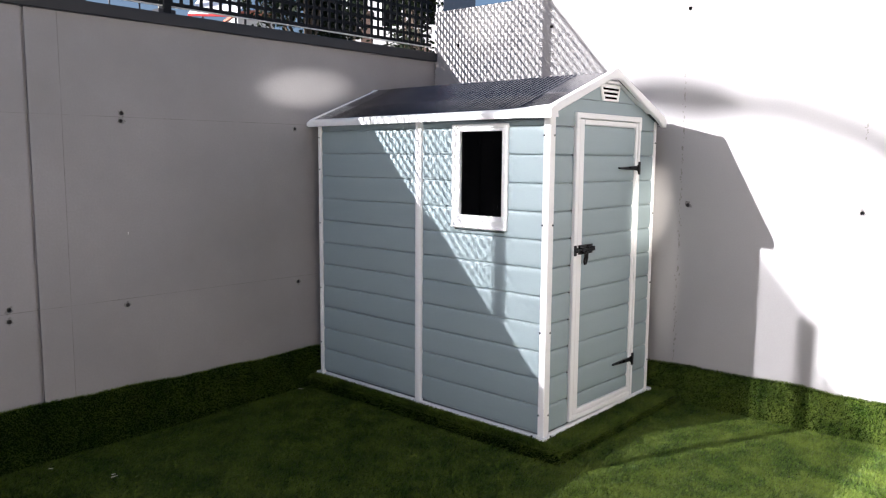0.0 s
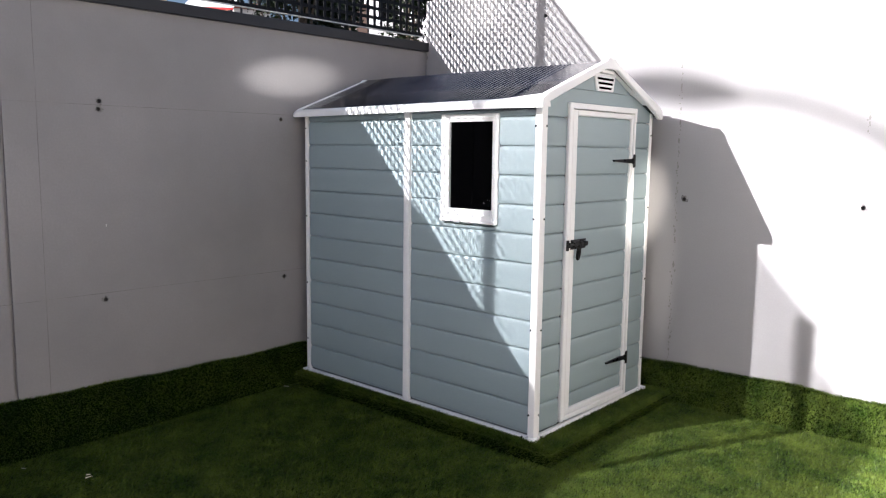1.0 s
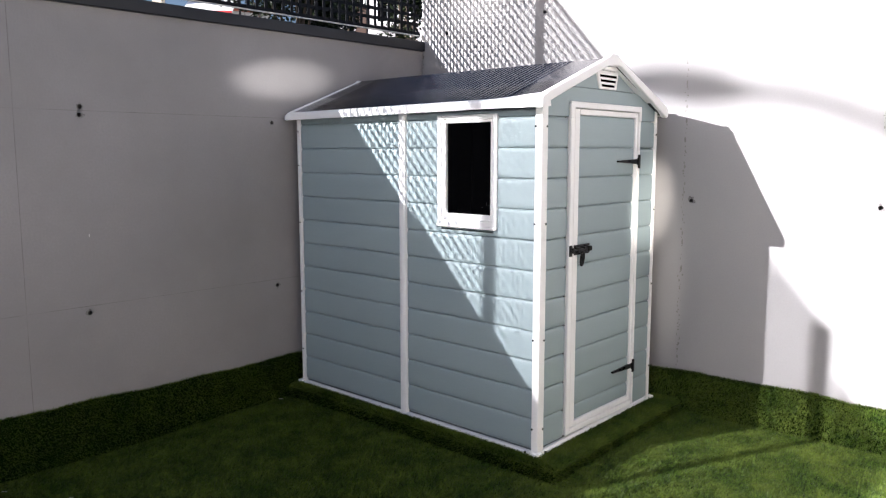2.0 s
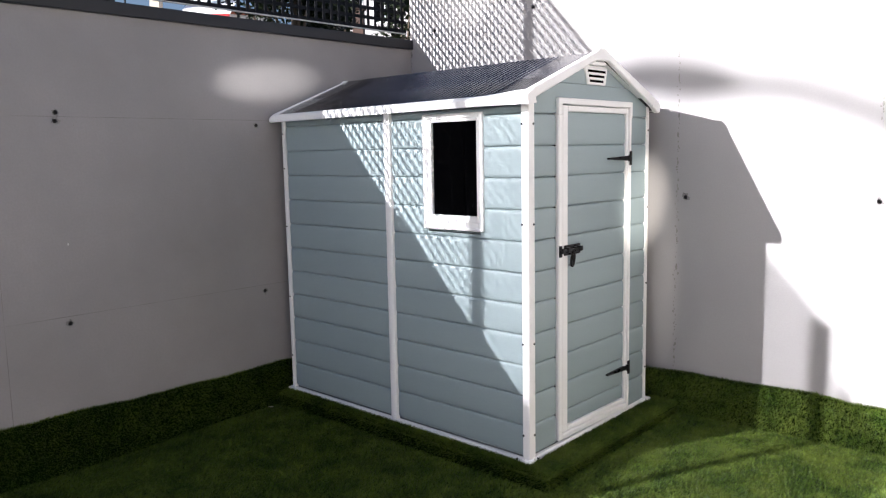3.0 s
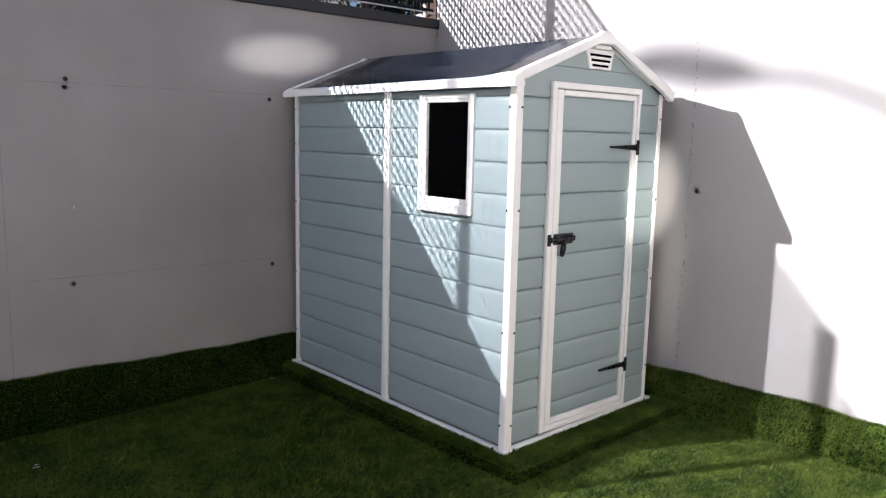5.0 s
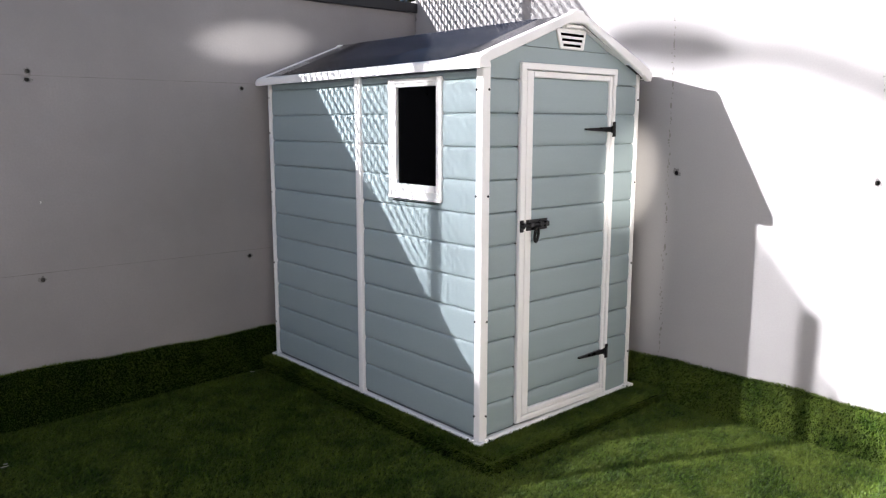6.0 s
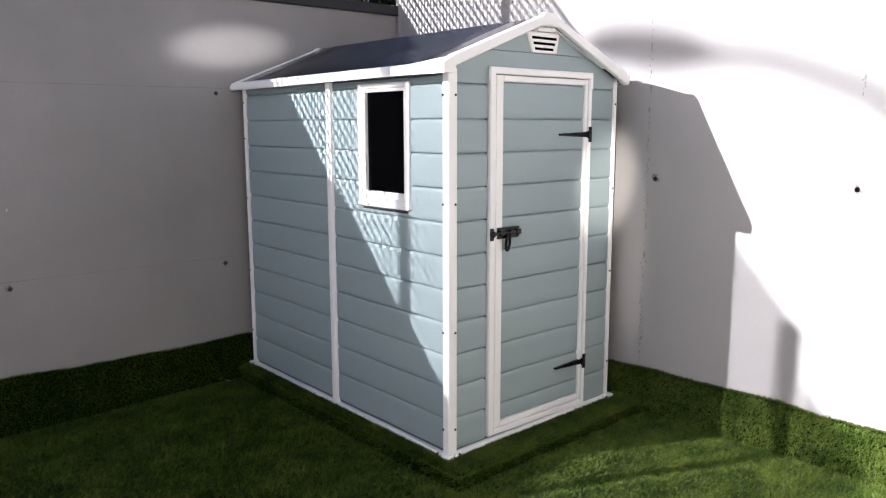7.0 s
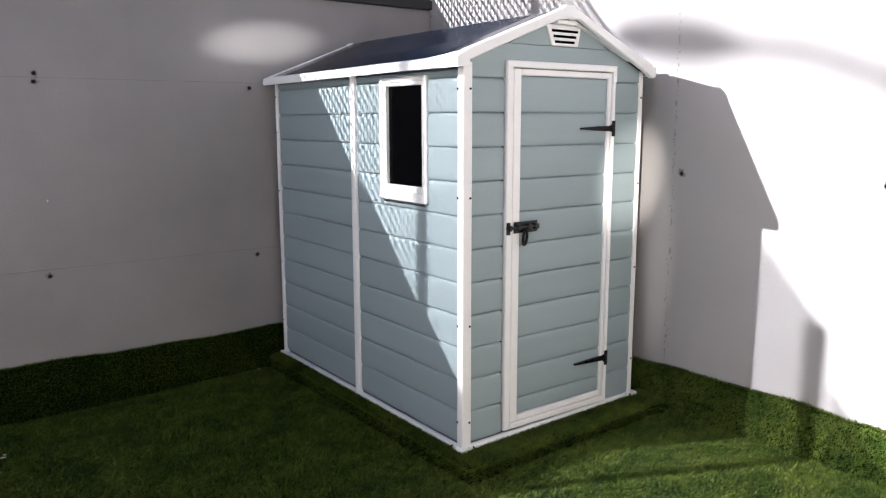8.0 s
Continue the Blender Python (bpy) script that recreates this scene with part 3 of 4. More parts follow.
for zc in (1.449, 0.343):
    hinge = part("hinge", prism([(0.672, zc - 0.003), (0.862, zc - 0.013), (0.866, zc + 0.013), (0.672, zc + 0.005)], "x", -0.0065, 0.0095, 0.0015), IRON, door, "black iron strap hinge")
    part("hinge_plate", box(0.008, 0.0155, 0.868, 0.888, zc - 0.036, zc + 0.036, 0.002), IRON, hinge)
    bm = bmesh.new()
    rod(bm, (0.012, 0.868, zc - 0.017), (0.012, 0.868, zc + 0.017), 0.0075)
    part("knuckle", bm, IRON, hinge)
bolt = part("bolt", box(0.0048, 0.010, 0.272, 0.408, 1.008, 1.057, 0.0015), IRON, door, "black sliding bolt with a hanging ring")
bm = bmesh.new()
rod(bm, (0.020, 0.222, 1.034), (0.020, 0.385, 1.034), 0.0065)
rod(bm, (0.020, 0.330, 1.034), (0.020, 0.330, 1.004), 0.005)
part("bolt_rod", bm, IRON, bolt)
for y in (0.290, 0.352, 0.392):
    part("bolt_strap", box(0.008, 0.029, y - 0.012, y + 0.012, 1.022, 1.046, 0.003), IRON, bolt)
bm = bmesh.new()
add_box(bm, 0.008, 0.016, 0.228, 0.248, 1.005, 1.058, 0.002)
add_box(bm, 0.012, 0.030, 0.231, 0.245, 1.022, 1.047, 0.003)
part("bolt_keeper", bm, IRON, bolt)
loop = [(0.022 + 0.004 * math.cos(a), 0.325 + 0.0110 * math.sin(a), 0.990 + 0.034 * math.cos(a)) for a in np.linspace(0, 2 * math.pi, 17)]
part("pull_ring", tube(loop, 0.0065), IRON, bolt)

# gable vent
vent = part("vent", prism([(0.446, 1.892), (0.657, 1.892), (0.640, 1.803), (0.480, 1.803)], "x", -0.012, 0.004, 0.004), WHITE, shed)
for z in (1.868, 1.845, 1.822):
    w = 0.079 - (1.868 - z) * 0.42
    # solid black strip painted as the shade within the slot
    part("vent_slot", box(0.0035, 0.0052, 0.555 - w, 0.555 + w, z - 0.0075, z + 0.0050, 0.0005), SHADE_BLACK, vent, "black strip painted as the shade inside a vent slot")
    part("vent_lip", prism([(0.003, z + 0.0045), (0.009, z + 0.003), (0.009, z + 0.005), (0.003, z + 0.009)], "y", 0.555 - w - 0.004, 0.555 + w + 0.004), WHITE, vent)

# roof
RX0, RX1 = -1.816, 0.046


def roof_slope(y_eave, y_ridge, low=0.0):
    """A moulded roof panel: fine ribs run from ridge to eave, with a plain band at the front."""
    xs = np.arange(RX0 + 0.02, RX1 - 0.02, 0.004)
    pitch = 0.031
    wave = np.where((xs > RX0 + 0.16) & (xs < -0.20), 0.0030 * (0.5 + 0.5 * np.clip(1.8 * np.sin(2 * math.pi * xs / pitch), -1, 1)), 0.0)
    ts = np.array([0.0, 0.5, 1.0])
    v = []
    for s, lift in ((0, 1), (1, 0)):
        for t in ts:
            y, z = y_eave + (y_ridge - y_eave) * t, EAVE_Z - 0.010 - low + (RIDGE_Z - 0.008 - EAVE_Z + 0.010 + low) * t
            v.append(np.stack([xs, np.full_like(xs, y), np.full_like(xs, z - 0.018 * s) + wave * lift], -1))
    v = np.concatenate(v)
    n, q = len(xs), []
    i = np.arange(n - 1)
    for s in (0, 1):
        for r in (0, 1):
            a = (3 * s + r) * n + i
            q.append(np.stack([a, a + 1, a + 1 + n, a + n], -1))
    a = i
    q.append(np.stack([a, a + 1, a + 1 + 3 * n, a + 3 * n], -1))
    return raw_mesh("roof_panel", v, np.concatenate(q))


roof = part("roof", roof_slope(-OVER + 0.012, RIDGE_Y), ROOF, shed, "dark ribbed plastic roof panel with gloss")
part("roof_panel", roof_slope(D + OVER - 0.035, RIDGE_Y, 0.022), ROOF, roof)
SLOPE = (RIDGE_Z - EAVE_Z) / (RIDGE_Y + OVER)


def rake(x0, x1, name, lift=0.011, down=0.041, thin=0.032):
    """White gable trim: rises from both eaves to a rounded peak."""
    up = lift
    e0, e1 = -OVER, 2 * RIDGE_Y + OVER - 0.02
    drop = 0.018
    top = [(e0, EAVE_Z + up - 0.012), (e0 + 0.03, EAVE_Z + up + 0.03 * SLOPE), (RIDGE_Y - 0.05, RIDGE_Z + up - 0.05 * SLOPE), (RIDGE_Y - 0.032, RIDGE_Z + up - 0.003), (RIDGE_Y + 0.032, RIDGE_Z + up - 0.003),
           (RIDGE_Y + 0.05, RIDGE_Z + up - 0.05 * SLOPE), (e1 - 0.03, EAVE_Z + up + 0.03 * SLOPE - drop + 0.006), (e1, EAVE_Z + up - drop - 0.012)]
    low = [(e1, EAVE_Z - down - drop + 0.004), (e1 - 0.03, EAVE_Z - down - drop + 0.004), (e1 - 0.07, EAVE_Z - down - drop + 0.016 + 0.04 * SLOPE), (RIDGE_Y + 0.06, RIDGE_Z - thin + 0.006 - 0.06 * SLOPE), (RIDGE_Y, RIDGE_Z - thin - 0.016), (RIDGE_Y - 0.06, RIDGE_Z - thin - 0.06 * SLOPE), (e0 + 0.04, EAVE_Z - thin + 0.04 * SLOPE - 0.006), (e0, EAVE_Z - down)]
    return part(name, prism(top + low, "x", x0, x1, 0.005), WHITE, roof, "white plastic gable trim")


rake(0.018, RX1, "gable_trim")
rake(RX0, RX0 + 0.020, "gable_trim", -0.004)
part("peak_bracket", box(-0.012, 0.022, 0.492, 0.612, 1.8935, 1.910, 0.003), WHITE, roof)
bm = bmesh.new()
rod(bm, (RX1 - 0.004, 1.042, 1.718), (RX1 + 0.0035, 1.042, 1.718), 0.0105, 0.009, 14)
part("trim_plug", bm, WHITE, roof)
for ya, yb in ((-OVER + 0.02, RIDGE_Y), (2 * RIDGE_Y + OVER - 0.05, RIDGE_Y)):
    za, zb = EAVE_Z - 0.034, RIDGE_Z - 0.030
    part("soffit", prism([(ya, za), (yb, zb), (yb, zb + 0.006), (ya, za + 0.006)], "x", -0.012, 0.0185), WHITE, roof)
for y0, y1, low in ((-OVER - 0.006, -OVER + 0.034, 0.0), (D + OVER - 0.055, D + OVER - 0.022, 0.005)):
    bm = prism([(y0, EAVE_Z - 0.043 - low), (y1, EAVE_Z - 0.038 - low), (y1, EAVE_Z + 0.005 - low), (y0 + 0.012, EAVE_Z - low), (y0, EAVE_Z - 0.008 - low)], "x", RX0 + 0.0235, 0.034, 0.003)
    part("eave_trim", bm, WHITE, roof, "white plastic eave trim")
# moulded corner where eave and gable meet: it swells gradually out of the eave trim
bm = bmesh.new()
rows = []
for x, k in ((-0.30, 0.0), (-0.22, 0.12), (-0.12, 0.5), (-0.05, 0.86), (0.0, 1.0), (RX1 - 0.002, 1.0), (RX1 + 0.003, 0.9)):
    outline = [(-0.004 - 0.005 * k, -0.0425 - 0.0025 * k), (0.034 + 0.026 * k, -0.038 - 0.002 * k), (0.034 + 0.011 * k, 0.003 + 0.017 * k), (0.012, -0.001 + 0.009 * k), (0.0 - 0.005 * k, -0.006 + 0.002 * k), (-0.003 - 0.006 * k, -0.012 + 0.008 * k)]
    rows.append([bm.verts.new((x, -OVER + p, EAVE_Z + q)) for p, q in outline])
for a, b in zip(rows, rows[1:]):
    for k in range(6):
        bm.faces.new((a[k], a[(k + 1) % 6], b[(k + 1) % 6], b[k]))
bm.faces.new(rows[0]), bm.faces.new(rows[-1])
bmesh.ops.recalc_face_normals(bm, faces=bm.faces)
part("eave_corner", bm, WHITE, roof)
# the eave sags a little towards the back of the shed
for ob in [roof] + list(roof.children):
    for v in ob.data.vertices:
        v.co.z += 0.0062 * min(0.0, v.co.x + 0.15) * max(0.0, min(1.0, (RIDGE_Y - v.co.y) / (RIDGE_Y + OVER)))


# ---- turf ----
def soft_block(x0, x1, y0, y1, z0, z1, r):
    bm = box(x0, x1, y0, y1, z0, z1)
    edges = [e for e in bm.edges if all(v.co.z > z1 - 1e-4 for v in e.verts) or abs(e.verts[0].co.z - e.verts[1].co.z) > 1e-3]
    bmesh.ops.bevel(bm, geom=edges, offset=r, segments=4, affect="EDGES", profile=0.5)
    return bm


PX0, PX1, PY0, PY1, PZ = -1.80, 0.145, -0.075, 1.185, 0.083
bm = soft_block(PX0, PX1, PY0, PY1, -0.03, PZ, 0.035)
for w in bm.verts:
    w.co.z += 0.017 * max(0, w.co.y) if w.co.z > 0 else 0
    if w.co.z < 0:
        w.co.y += 0.028 if w.co.y < 0.5 else 0
        w.co.x -= 0.028 if w.co.x > 0 else 0
plinth = part("plinth", bm, BACKING, None)
tagged(plinth, "low platform under the shed wrapped in artificial turf", "platform", kind="structure")


def blades(name, base, normal, length, width, lean, seed, droop=0.25, grain=None, stray=0.75):
    """Grass blades as one mesh: each a tapered strip of a quad and a tip, bent towards its own side or along the grain of the pile."""
    g = np.random.default_rng(seed)
    n = len(base)
    normal = normal / np.linalg.norm(normal, axis=1, keepdims=True)
    toward = g.normal(size=(n, 3))
    if grain is not None:
        toward = stray * toward + np.array(grain)
    side = np.cross(normal, toward)
    side /= np.linalg.norm(side, axis=1, keepdims=True)
    way = np.cross(side, normal)
    h = (length * g.uniform(0.55, 1.15, n))[:, None]
    w = (width * g.uniform(0.7, 1.3, n))[:, None]
    bend = (lean * g.uniform(0.1, 1.4, n))[:, None]
    mid = base + normal * h * 0.55 + way * h * bend * 0.35
    tip = base + normal * h * (1 - 0.3 * bend) + way * h * bend
    tip[:, 2] -= droop * h[:, 0] * (1 - np.abs(normal[:, 2]))
    v = np.stack([base - side * w / 2, base + side * w / 2, mid + side * w * 0.42, mid - side * w * 0.42, tip], 1).reshape(-1, 3)
    i = np.arange(n)[:, None] * 5
    return raw_mesh(name, v, i + np.array([[0, 1, 2, 3]]), i + np.array([[3, 2, 4]]))


def strewn(seed, n, a, b):
    return np.random.default_rng(seed).uniform(a, b, (n, 2))


# the stretch of lawn before and beside the shed
xy = strewn(1, 720000, (-1.84, -2.15), (1.75, 1.20))
x, y = xy.T
keep = (-(x - 2.09) * 0.675 + (y + 3.03) * 0.738 > 2.75) | (-(x - 2.38) * 0.80 + (y + 1.86) * 0.60 > 2.55)
keep &= ~((x > PX0) & (x < PX1 + 0.005) & (y > PY0 - 0.005)) & (x > -1.845) & (y < 1.19 + 0.03 * x)
g = np.random.default_rng(2)
xy = xy[keep]
base_v = np.column_stack([xy, ground_z(*xy.T) - 0.002])
up = np.tile((0.0, 0.0, 1.0), (len(xy), 1))
up[:, :2] += 0.25 * np.column_stack([np.sin(2.1 * base_v[:, 1] + 1.3 * base_v[:, 0]), np.cos(1.7 * base_v[:, 0] - 0.9 * base_v[:, 1])]) + g.normal(0, 0.28, (len(xy), 2))
turf = part("turf_blades", blades("turf_blades", base_v, up, 0.019, 0.0046, 0.6, 3, grain=(0.43, 0.9, 0.0), stray=0.5), BLADE, None)
tagged(turf, "short green artificial grass blades of the lawn", "artificial grass", kind="stuff")


# platform turf
def on_box(seed, n, x0, x1, y0, y1, z0, z1):
    g = np.random.default_rng(seed)
    r = 0.03
    top = np.column_stack([g.uniform(x0, x1, n), g.uniform(y0, y1, n), np.full(n, z1)])
    ring = top[(top[:, 1] < 0.02) | (top[:, 0] > -0.02)]
    ring[:, 2] -= 0.6 * np.clip(r - (ring[:, 1] - y0), 0, r) ** 2 / r + 0.6 * np.clip(r - (x1 - ring[:, 0]), 0, r) ** 2 / r
    ring[:, 2] += 0.017 * np.clip(ring[:, 1], 0, None)
    nr = np.tile((0.0, 0.0, 1.0), (len(ring), 1))
    nr[:, 1] -= np.clip(1.4 - (ring[:, 1] - y0) / r, 0, 1)
    nr[:, 0] += np.clip(1.4 - (x1 - ring[:, 0]) / r, 0, 1)
    south = np.column_stack([g.uniform(x0, x1, n // 50), np.full(n // 50, y0), z1 - 0.004 - (z1 - 0.004 - z0) * g.random(n // 50) ** 1.6])
    east = np.column_stack([np.full(n // 42, x1), g.uniform(y0, y1, n // 42), z1 - 0.004 - (z1 - 0.004 - z0) * g.random(n // 42) ** 1.6])
    south[:, 1] += 0.028 * np.clip((z1 - 0.03 - south[:, 2]) / (z1 - z0), 0, 1)
    east[:, 0] -= 0.028 * np.clip((z1 - 0.03 - east[:, 2]) / (z1 - z0), 0, 1)
    return np.concatenate([ring, south, east]), np.concatenate([nr, np.tile((0, -1.0, -0.15), (len(south), 1)), np.tile((1.0, 0, -0.15), (len(east), 1))])


p, nrm = on_box(4, 260000, PX0, PX1, PY0, PY1, -0.02, PZ)
pile = np.where(np.abs(nrm[:, 2:]) < 0.2, (0.0, 0.0, 1.0), (0.43, 0.9, 0.0))
nrm = nrm + np.random.default_rng(6).normal(0, 0.25, nrm.shape)
shed_clear = ~((p[:, 0] > L - 0.02) & (p[:, 0] < 0.012) & (p[:, 1] > -0.012) & (p[:, 1] < D + 0.02))
tagged(part("turf_blades", blades("turf_blades", p[shed_clear], nrm[shed_clear], 0.019, 0.0028, 0.45, 7, 0.0, grain=pile[shed_clear], stray=0.45), BLADE, None), "green artificial grass covering the shed platform", "artificial grass", kind="stuff")


# turf turned up along the walls
def skirt(m, u0, u1, height, along, seed, density, label, u_from, u_to, grain=None, lean=0.6, length=0.015):
    """A strip of turf on the wall foot with an uneven cut top, and its blades."""
    g = np.random.default_rng(seed)
    us = np.arange(u0, u1 + 0.02, 0.04)
    tops = height + 0.006 * np.sin(us * 3.1) + 0.004 * np.sin(us * 11 + 1) + g.normal(0, 0.0015, len(us))
    bm = bmesh.new()
    rows = []
    for u, h in zip(us, tops):
        outline = [(0.001, h), (0.012, h), (0.014, 0.09), (0.017, 0.045), (0.024, 0.01), (0.04, -0.12), (0.001, -0.12)]
        rows.append([bm.verts.new((d, u, z) if along == "y" else (u, -d, z)) for d, z in outline])
    for a, b in zip(rows, rows[1:]):
        for k in range(6):
            bm.faces.new((a[k], a[k + 1], b[k + 1], b[k]))
    bm.faces.new(rows[0]), bm.faces.new(rows[-1])
    bmesh.ops.recalc_face_normals(bm, faces=bm.faces)
    strip_ob = tagged(part("turf_skirt", bm, BACKING, None), label, "turf edging", kind="structure")
    strip_ob.matrix_world = m
    n = int(density * (u_to - u_from) * height)
    u, z = g.uniform(u_from, u_to, n), g.uniform(-0.22, 1, n)
    z = z * np.interp(u, us, tops)
    d = np.interp(z, [-0.06, 0.01, 0.045, 0.09, 0.3], [0.033, 0.024, 0.017, 0.014, 0.012]) - 0.001
    out = np.column_stack([np.ones(n), np.zeros(n), np.full(n, -0.05)]) + g.normal(0, 0.2, (n, 3))
    rim = g.random(n) < 0.08
    z = np.where(rim, np.interp(u, us, tops) - 0.002, z)
    d = np.where(rim, g.uniform(0.001, 0.012, n), d)
    out[rim] += (-0.5, 0, 1.1)
    pos = np.column_stack([d, u, z])
    if along == "x":
        pos, out = np.column_stack([u, -d, z]), np.column_stack([out[:, 1], -out[:, 0], out[:, 2]])
    ob = part("turf_blades", blades("turf_blades", pos, out, length, 0.0024, lean, seed + 1, -0.1, grain=grain), BLADE, None)
    ob.matrix_world = m
    tagged(ob, "green artificial grass blades turned up the wall", "artificial grass", kind="stuff")


skirt(WEST, -8.4, 1.24, 0.252, "y", 21, 60000, "green artificial turf turned up the grey wall", -2.1, 0.3, (0.0, 0.0, 0.3), 0.25, 0.018)
skirt(NORTH, -1.95, 5.2, 0.268, "x", 23, 90000, "green artificial turf turned up the white wall", -0.25, 1.6, (0.0, 0.0, -0.8), 0.8, 0.018)

# straws lying on the lawn
for x, y, a, s in ((-1.691, -1.729, 20, 0.028), (-1.358, -1.568, 70, 0.03), (-1.76, -0.17, 15, 0.035), (-1.386, -1.559, 40, 0.02)):
    bm = bmesh.new()
    rod(bm, (-s / 2, 0, 0), (s / 2, 0, 0.004), 0.0022, 0.0014, 6)
    o = part("straw", bm, STRAW, None)
    o.matrix_world = pose(x, y, float(ground_z(x, y)) + 0.020, 0, 0, a)
    tagged(o, "pale dry straw lying on the artificial turf", "straw", "straws on the lawn")


# ---- beyond the fence ----
def street_lamp(head, foot):
    """A street lamp: long flat head on an arm that curves down to the pole."""
    lamp = thing("street_lamp", "tall grey street lamp with a curved arm", "street lamp", Matrix.Translation(foot))
    h = Vector(head) - Vector(foot)
    bm = bmesh.new()
    bmesh.ops.create_uvsphere(bm, u_segments=16, v_segments=8, radius=1.0)
    bmesh.ops.scale(bm, vec=(0.40, 0.17, 0.092), verts=bm.verts)
    bmesh.ops.rotate(bm, cent=(0, 0, 0), matrix=Matrix.Rotation(radians(5), 3, "Y"), verts=bm.verts)
    bmesh.ops.translate(bm, vec=h, verts=bm.verts)
    part("lamp_head", bm, GALVANISED, lamp)
    pts = [h + Vector((0.25, 0, -0.05)), h + Vector((0.6, 0, -0.07)), h + Vector((1.0, 0, -0.22)), h + Vector((1.4, 0, -0.50)), Vector((0, 0, h.z - 0.95))]
    part("arm", tube(pts, 0.050), GALVANISED, lamp)
    bm = bmesh.new()
    rod(bm, (0, 0, 0), (0, 0, h.z - 0.9), 0.08, 0.04, 12)
    part("pole", bm, GALVANISED, lamp)


HEAD = Vector((0.08, 1.2, 1.858)) - RAY * 16.5
street_lamp(HEAD, (HEAD.x + 1.7, HEAD.y, -0.16))


def tree(name, x, y, z, height, spread, leaves, seed, label):
    """Trunk with limbs, and a crown of many small leaves in clumps with gaps."""
    g = np.random.default_rng(seed)
    t = thing(name, label, "tree", Matrix.Translation((x, y, z)))
    bm = bmesh.new()
    rod(bm, (0, 0, 0), (0.05, 0.03, height * 0.5), 0.14, 0.09)
    tips = []
    for k in range(16):
        a, r, h = g.uniform(0, 6.28), spread * g.uniform(0.35, 0.95), height * g.uniform(0.45, 0.92)
        tip = Vector((r * math.cos(a), r * math.sin(a), h))
        rod(bm, (0.05, 0.03, height * g.uniform(0.3, 0.5)), tip, 0.045, 0.012, 6)
        tips.append(tip)
    part("trunk", bm, BARK, t)
    c = np.array([tips[i] for i in g.integers(0, len(tips), leaves)]) + g.normal(0, 1, (leaves, 3)) * spread * 0.22
    d, e = g.normal(size=(leaves, 3)), g.normal(size=(leaves, 3))
    d /= np.linalg.norm(d, axis=1, keepdims=True)
    e -= (e * d).sum(1, keepdims=True) * d
    e /= np.linalg.norm(e, axis=1, keepdims=True)
    s = g.uniform(0.04, 0.09, (leaves, 1))
    v = np.stack([c - d * s, c + e * s * 0.45, c + d * s, c - e * s * 0.45], 1).reshape(-1, 3)
    part("crown", raw_mesh("crown", v, np.arange(leaves * 4).reshape(-1, 4)), LEAF, t, "dense dark green crown of small leaves")


tree("tree", -12.0, 7.75, -0.16, 7.6, 1.2, 13000, 31, "dark leafy tree behind the lattice fence")
tree("tree", -9.75, 8.75, -0.16, 5.9, 0.85, 2600, 41, "thin leafy tree with wide gaps before a white house")
tree("tree", -13.1, 9.95, -0.16, 6.3, 0.55, 2600, 37, "small dark leafy tree with gaps behind the lattice fence")


def far_house(m, w, d, h, label, rise=1.6, coat=None, columns=2, tiles=None):
    """A plain house with a tiled gable roof; its front looks along local x."""
    house = thing("house", label, "house", m)
    part("wall", box(-d, 0, -w / 2, w / 2, 0, h), coat or RENDERED, house)
    part("roof", prism([(-w / 2 - 0.1 * rise - 0.1, h), (w / 2 + 0.1 * rise + 0.1, h), (w / 2 + 0.1 * rise + 0.1, h + 0.12), (0, h + rise), (-w / 2 - 0.1 * rise - 0.1, h + 0.12)], "x", -d - 0.2, 0.2), tiles or TERRACOTTA, house)
    for k in range(columns):
        for s in range(int(h // 2.9)):
            y, z = w * ((k + 0.5) / columns - 0.5), 1.0 + 2.9 * s
            wdw = part("window", box(-0.05, 0.03, y - 0.5, y + 0.5, z, z + 1.3, 0.01), WHITE, house)
            part("pane", box(0.031, 0.036, y - 0.42, y - 0.02, z + 0.08, z + 1.22), PANE, wdw)
            part("pane", box(0.031, 0.036, y + 0.02, y + 0.42, z + 0.08, z + 1.22), PANE, wdw)


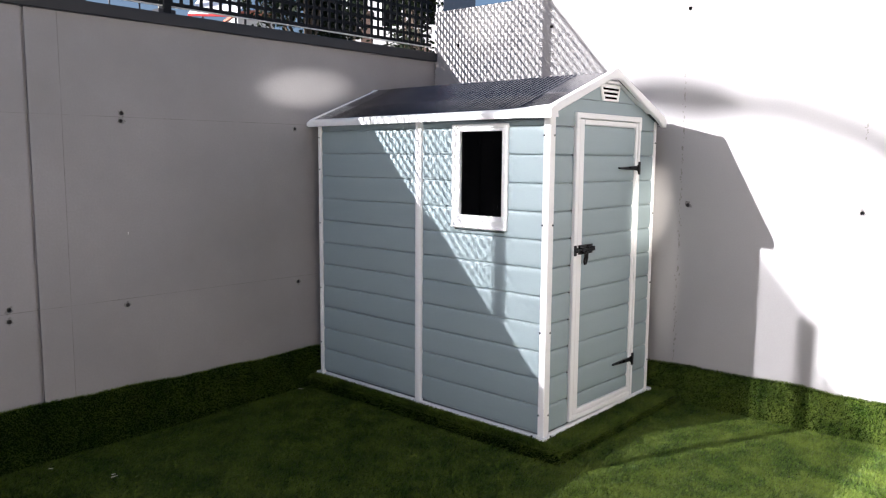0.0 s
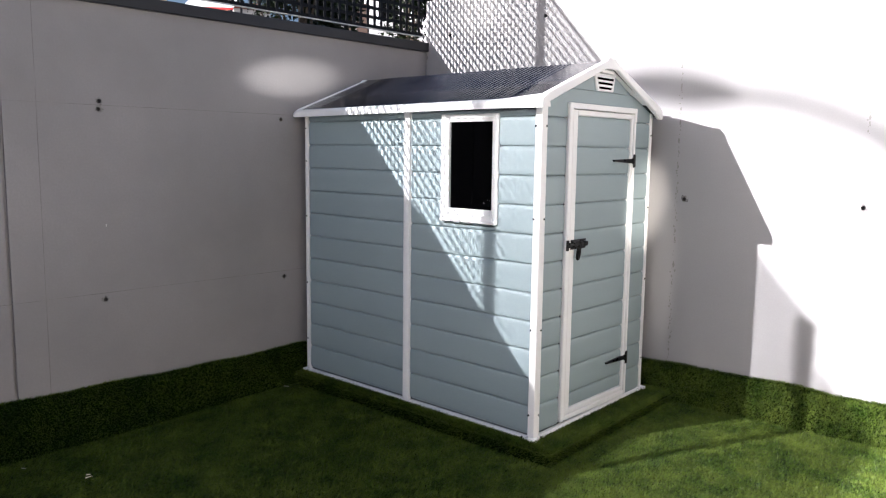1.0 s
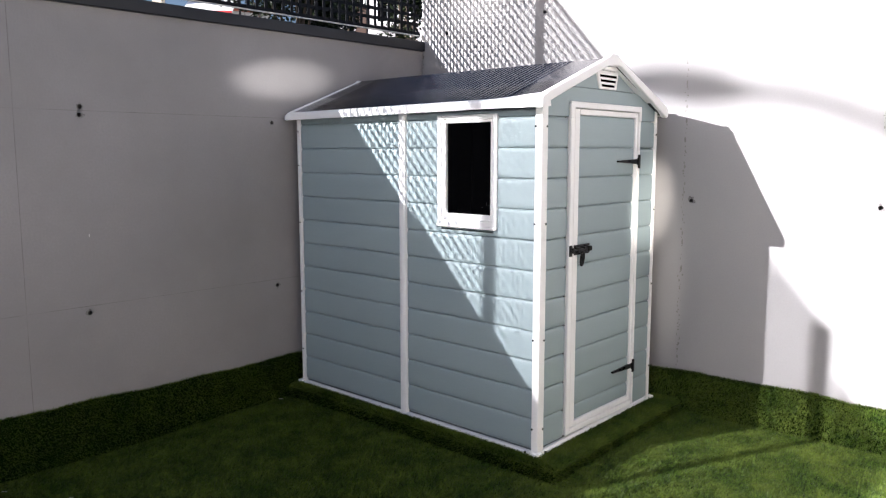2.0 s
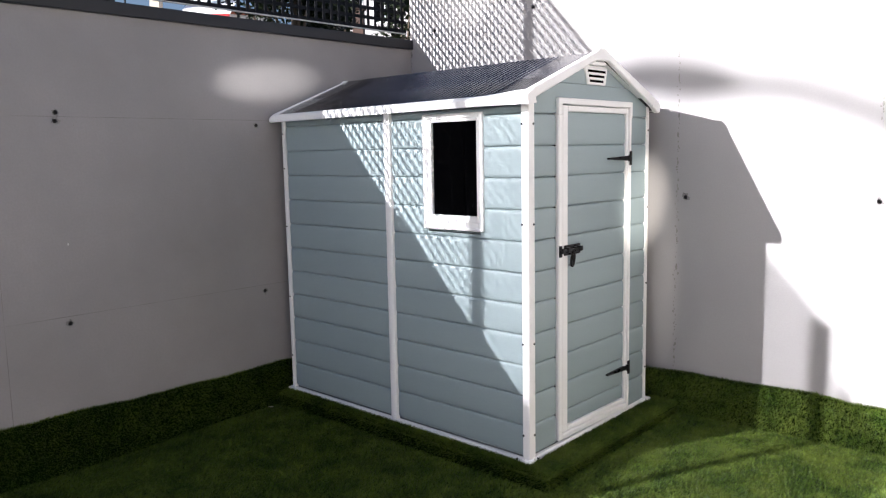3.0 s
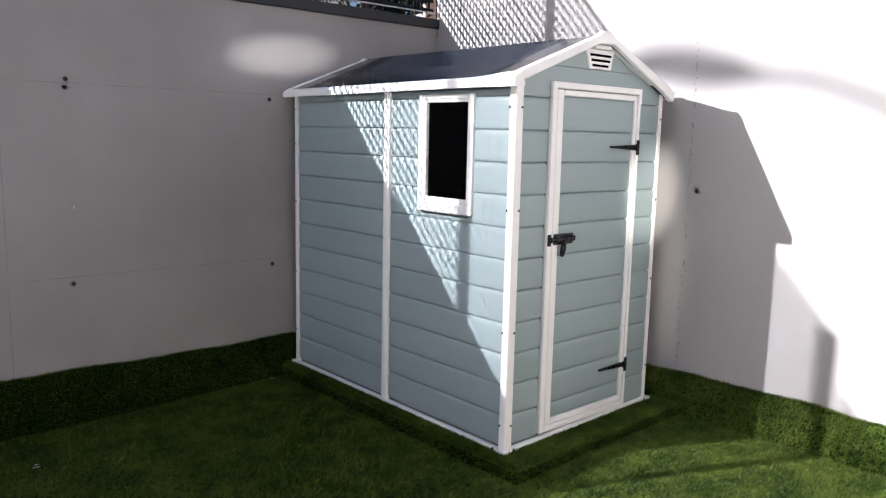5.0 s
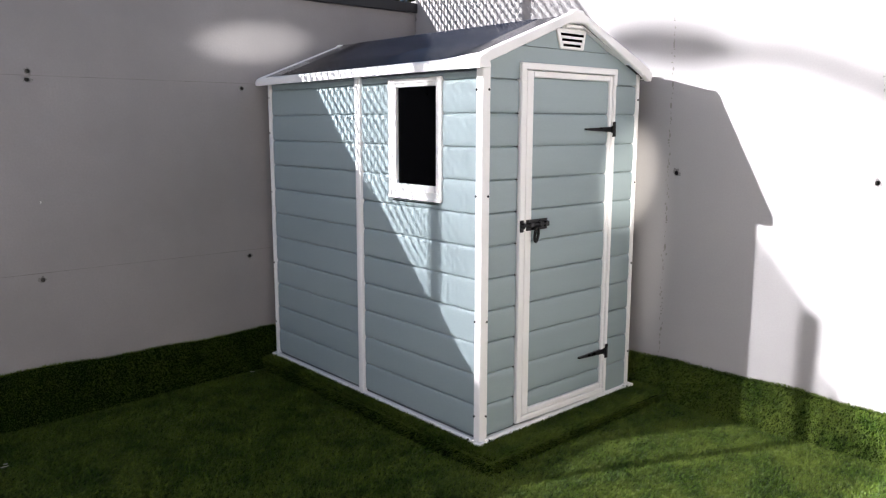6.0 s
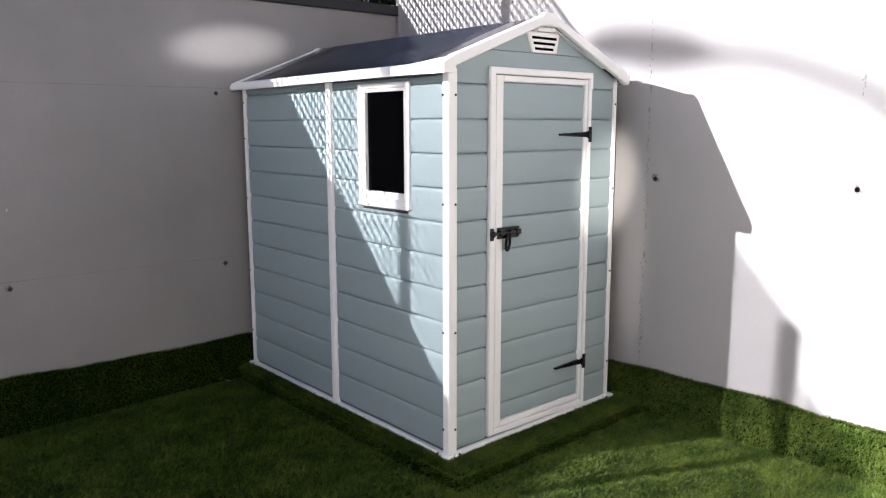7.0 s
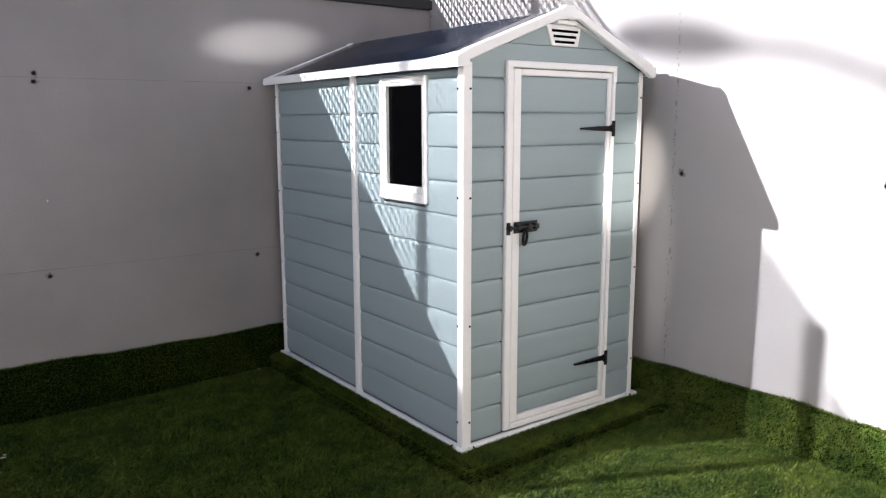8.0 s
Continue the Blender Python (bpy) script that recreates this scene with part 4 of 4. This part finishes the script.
far_house(pose(-20.9, 19.0, -0.16, 0, 0, -62), 4.3, 6, 14.0, "tall white house with terracotta roof far beyond the fence", columns=3)
far_house(pose(-16.2, 15.35, -0.16, 0, 0, -60), 1.15, 3, 5.0, "low brown brick house beyond the fence", 0.45, BRICK, 0, BRICK)
far_house(pose(-32.6, 20.5, -0.16, 0, 0, -20), 1.9, 5, 8.8, "narrow white house in shade beyond the canopy", 0.3, PALE, 0)


def canopy(m, w, h, label):
    """A white canopy that leans on posts, with a red board along its lower edge."""
    c = thing("canopy", label, "canopy", m)
    part("roof", prism([(-1.2, h + 1.3), (1.2, h), (1.2, h + 0.08), (-1.2, h + 1.38)], "y", -w / 2, w / 2), WHITE, c)
    part("edge_board", box(1.2, 1.26, -w / 2, w / 2, h - 0.05, h + 0.06, 0.01), RED, c, "red painted edge board")
    for x, top in ((-1.1, h + 1.24), (1.1, h)):
        for y in (-w / 2 + 0.1, w / 2 - 0.1):
            part("post", box(x - 0.05, x + 0.05, y - 0.05, y + 0.05, 0, top), COPING, c)


canopy(pose(-31.9, 17.9, -0.16, 0, 0, -45), 2.3, 8.2, "white canopy with red edge far beyond the fence")


def brick_pillar(m, w, h, coat, label):
    """A square pillar with a wider cap."""
    p = thing("pillar", label, "pillar", m)
    part("shaft", box(-w / 2, w / 2, -w / 2, w / 2, 0, h, 0.01), coat, p)
    part("cap", box(-0.62 * w, 0.62 * w, -0.62 * w, 0.62 * w, h, h + 0.1, 0.01), coat, p)


brick_pillar(pose(-15.7, 12.97, -0.16, 0, 0, -50), 0.33, 5.9, BRICK, "brown brick pillar beyond the lattice fence")
brick_pillar(pose(-33.1, 15.75, -0.16, 0, 0, -50), 0.45, 11.0, CREAM, "slim pale tower far beyond the fence")


def mast(x, y):
    """A thin dark mast with a short arm near its top."""
    p = thing("mast", "thin dark metal mast beyond the wall", "mast", pose(x, y, -0.16), group="masts beyond the wall")
    bm = bmesh.new()
    rod(bm, (0, 0, 0), (0, 0, 9.0), 0.030, 0.018, 8)
    part("pole", bm, COPING, p)
    bm = bmesh.new()
    rod(bm, (0, 0, 8.8), (0.3, 0.5, 8.9), 0.015, 0.012, 6)
    part("arm", bm, COPING, p)


mast(-17.55, 6.73)
mast(-17.86, 6.08)
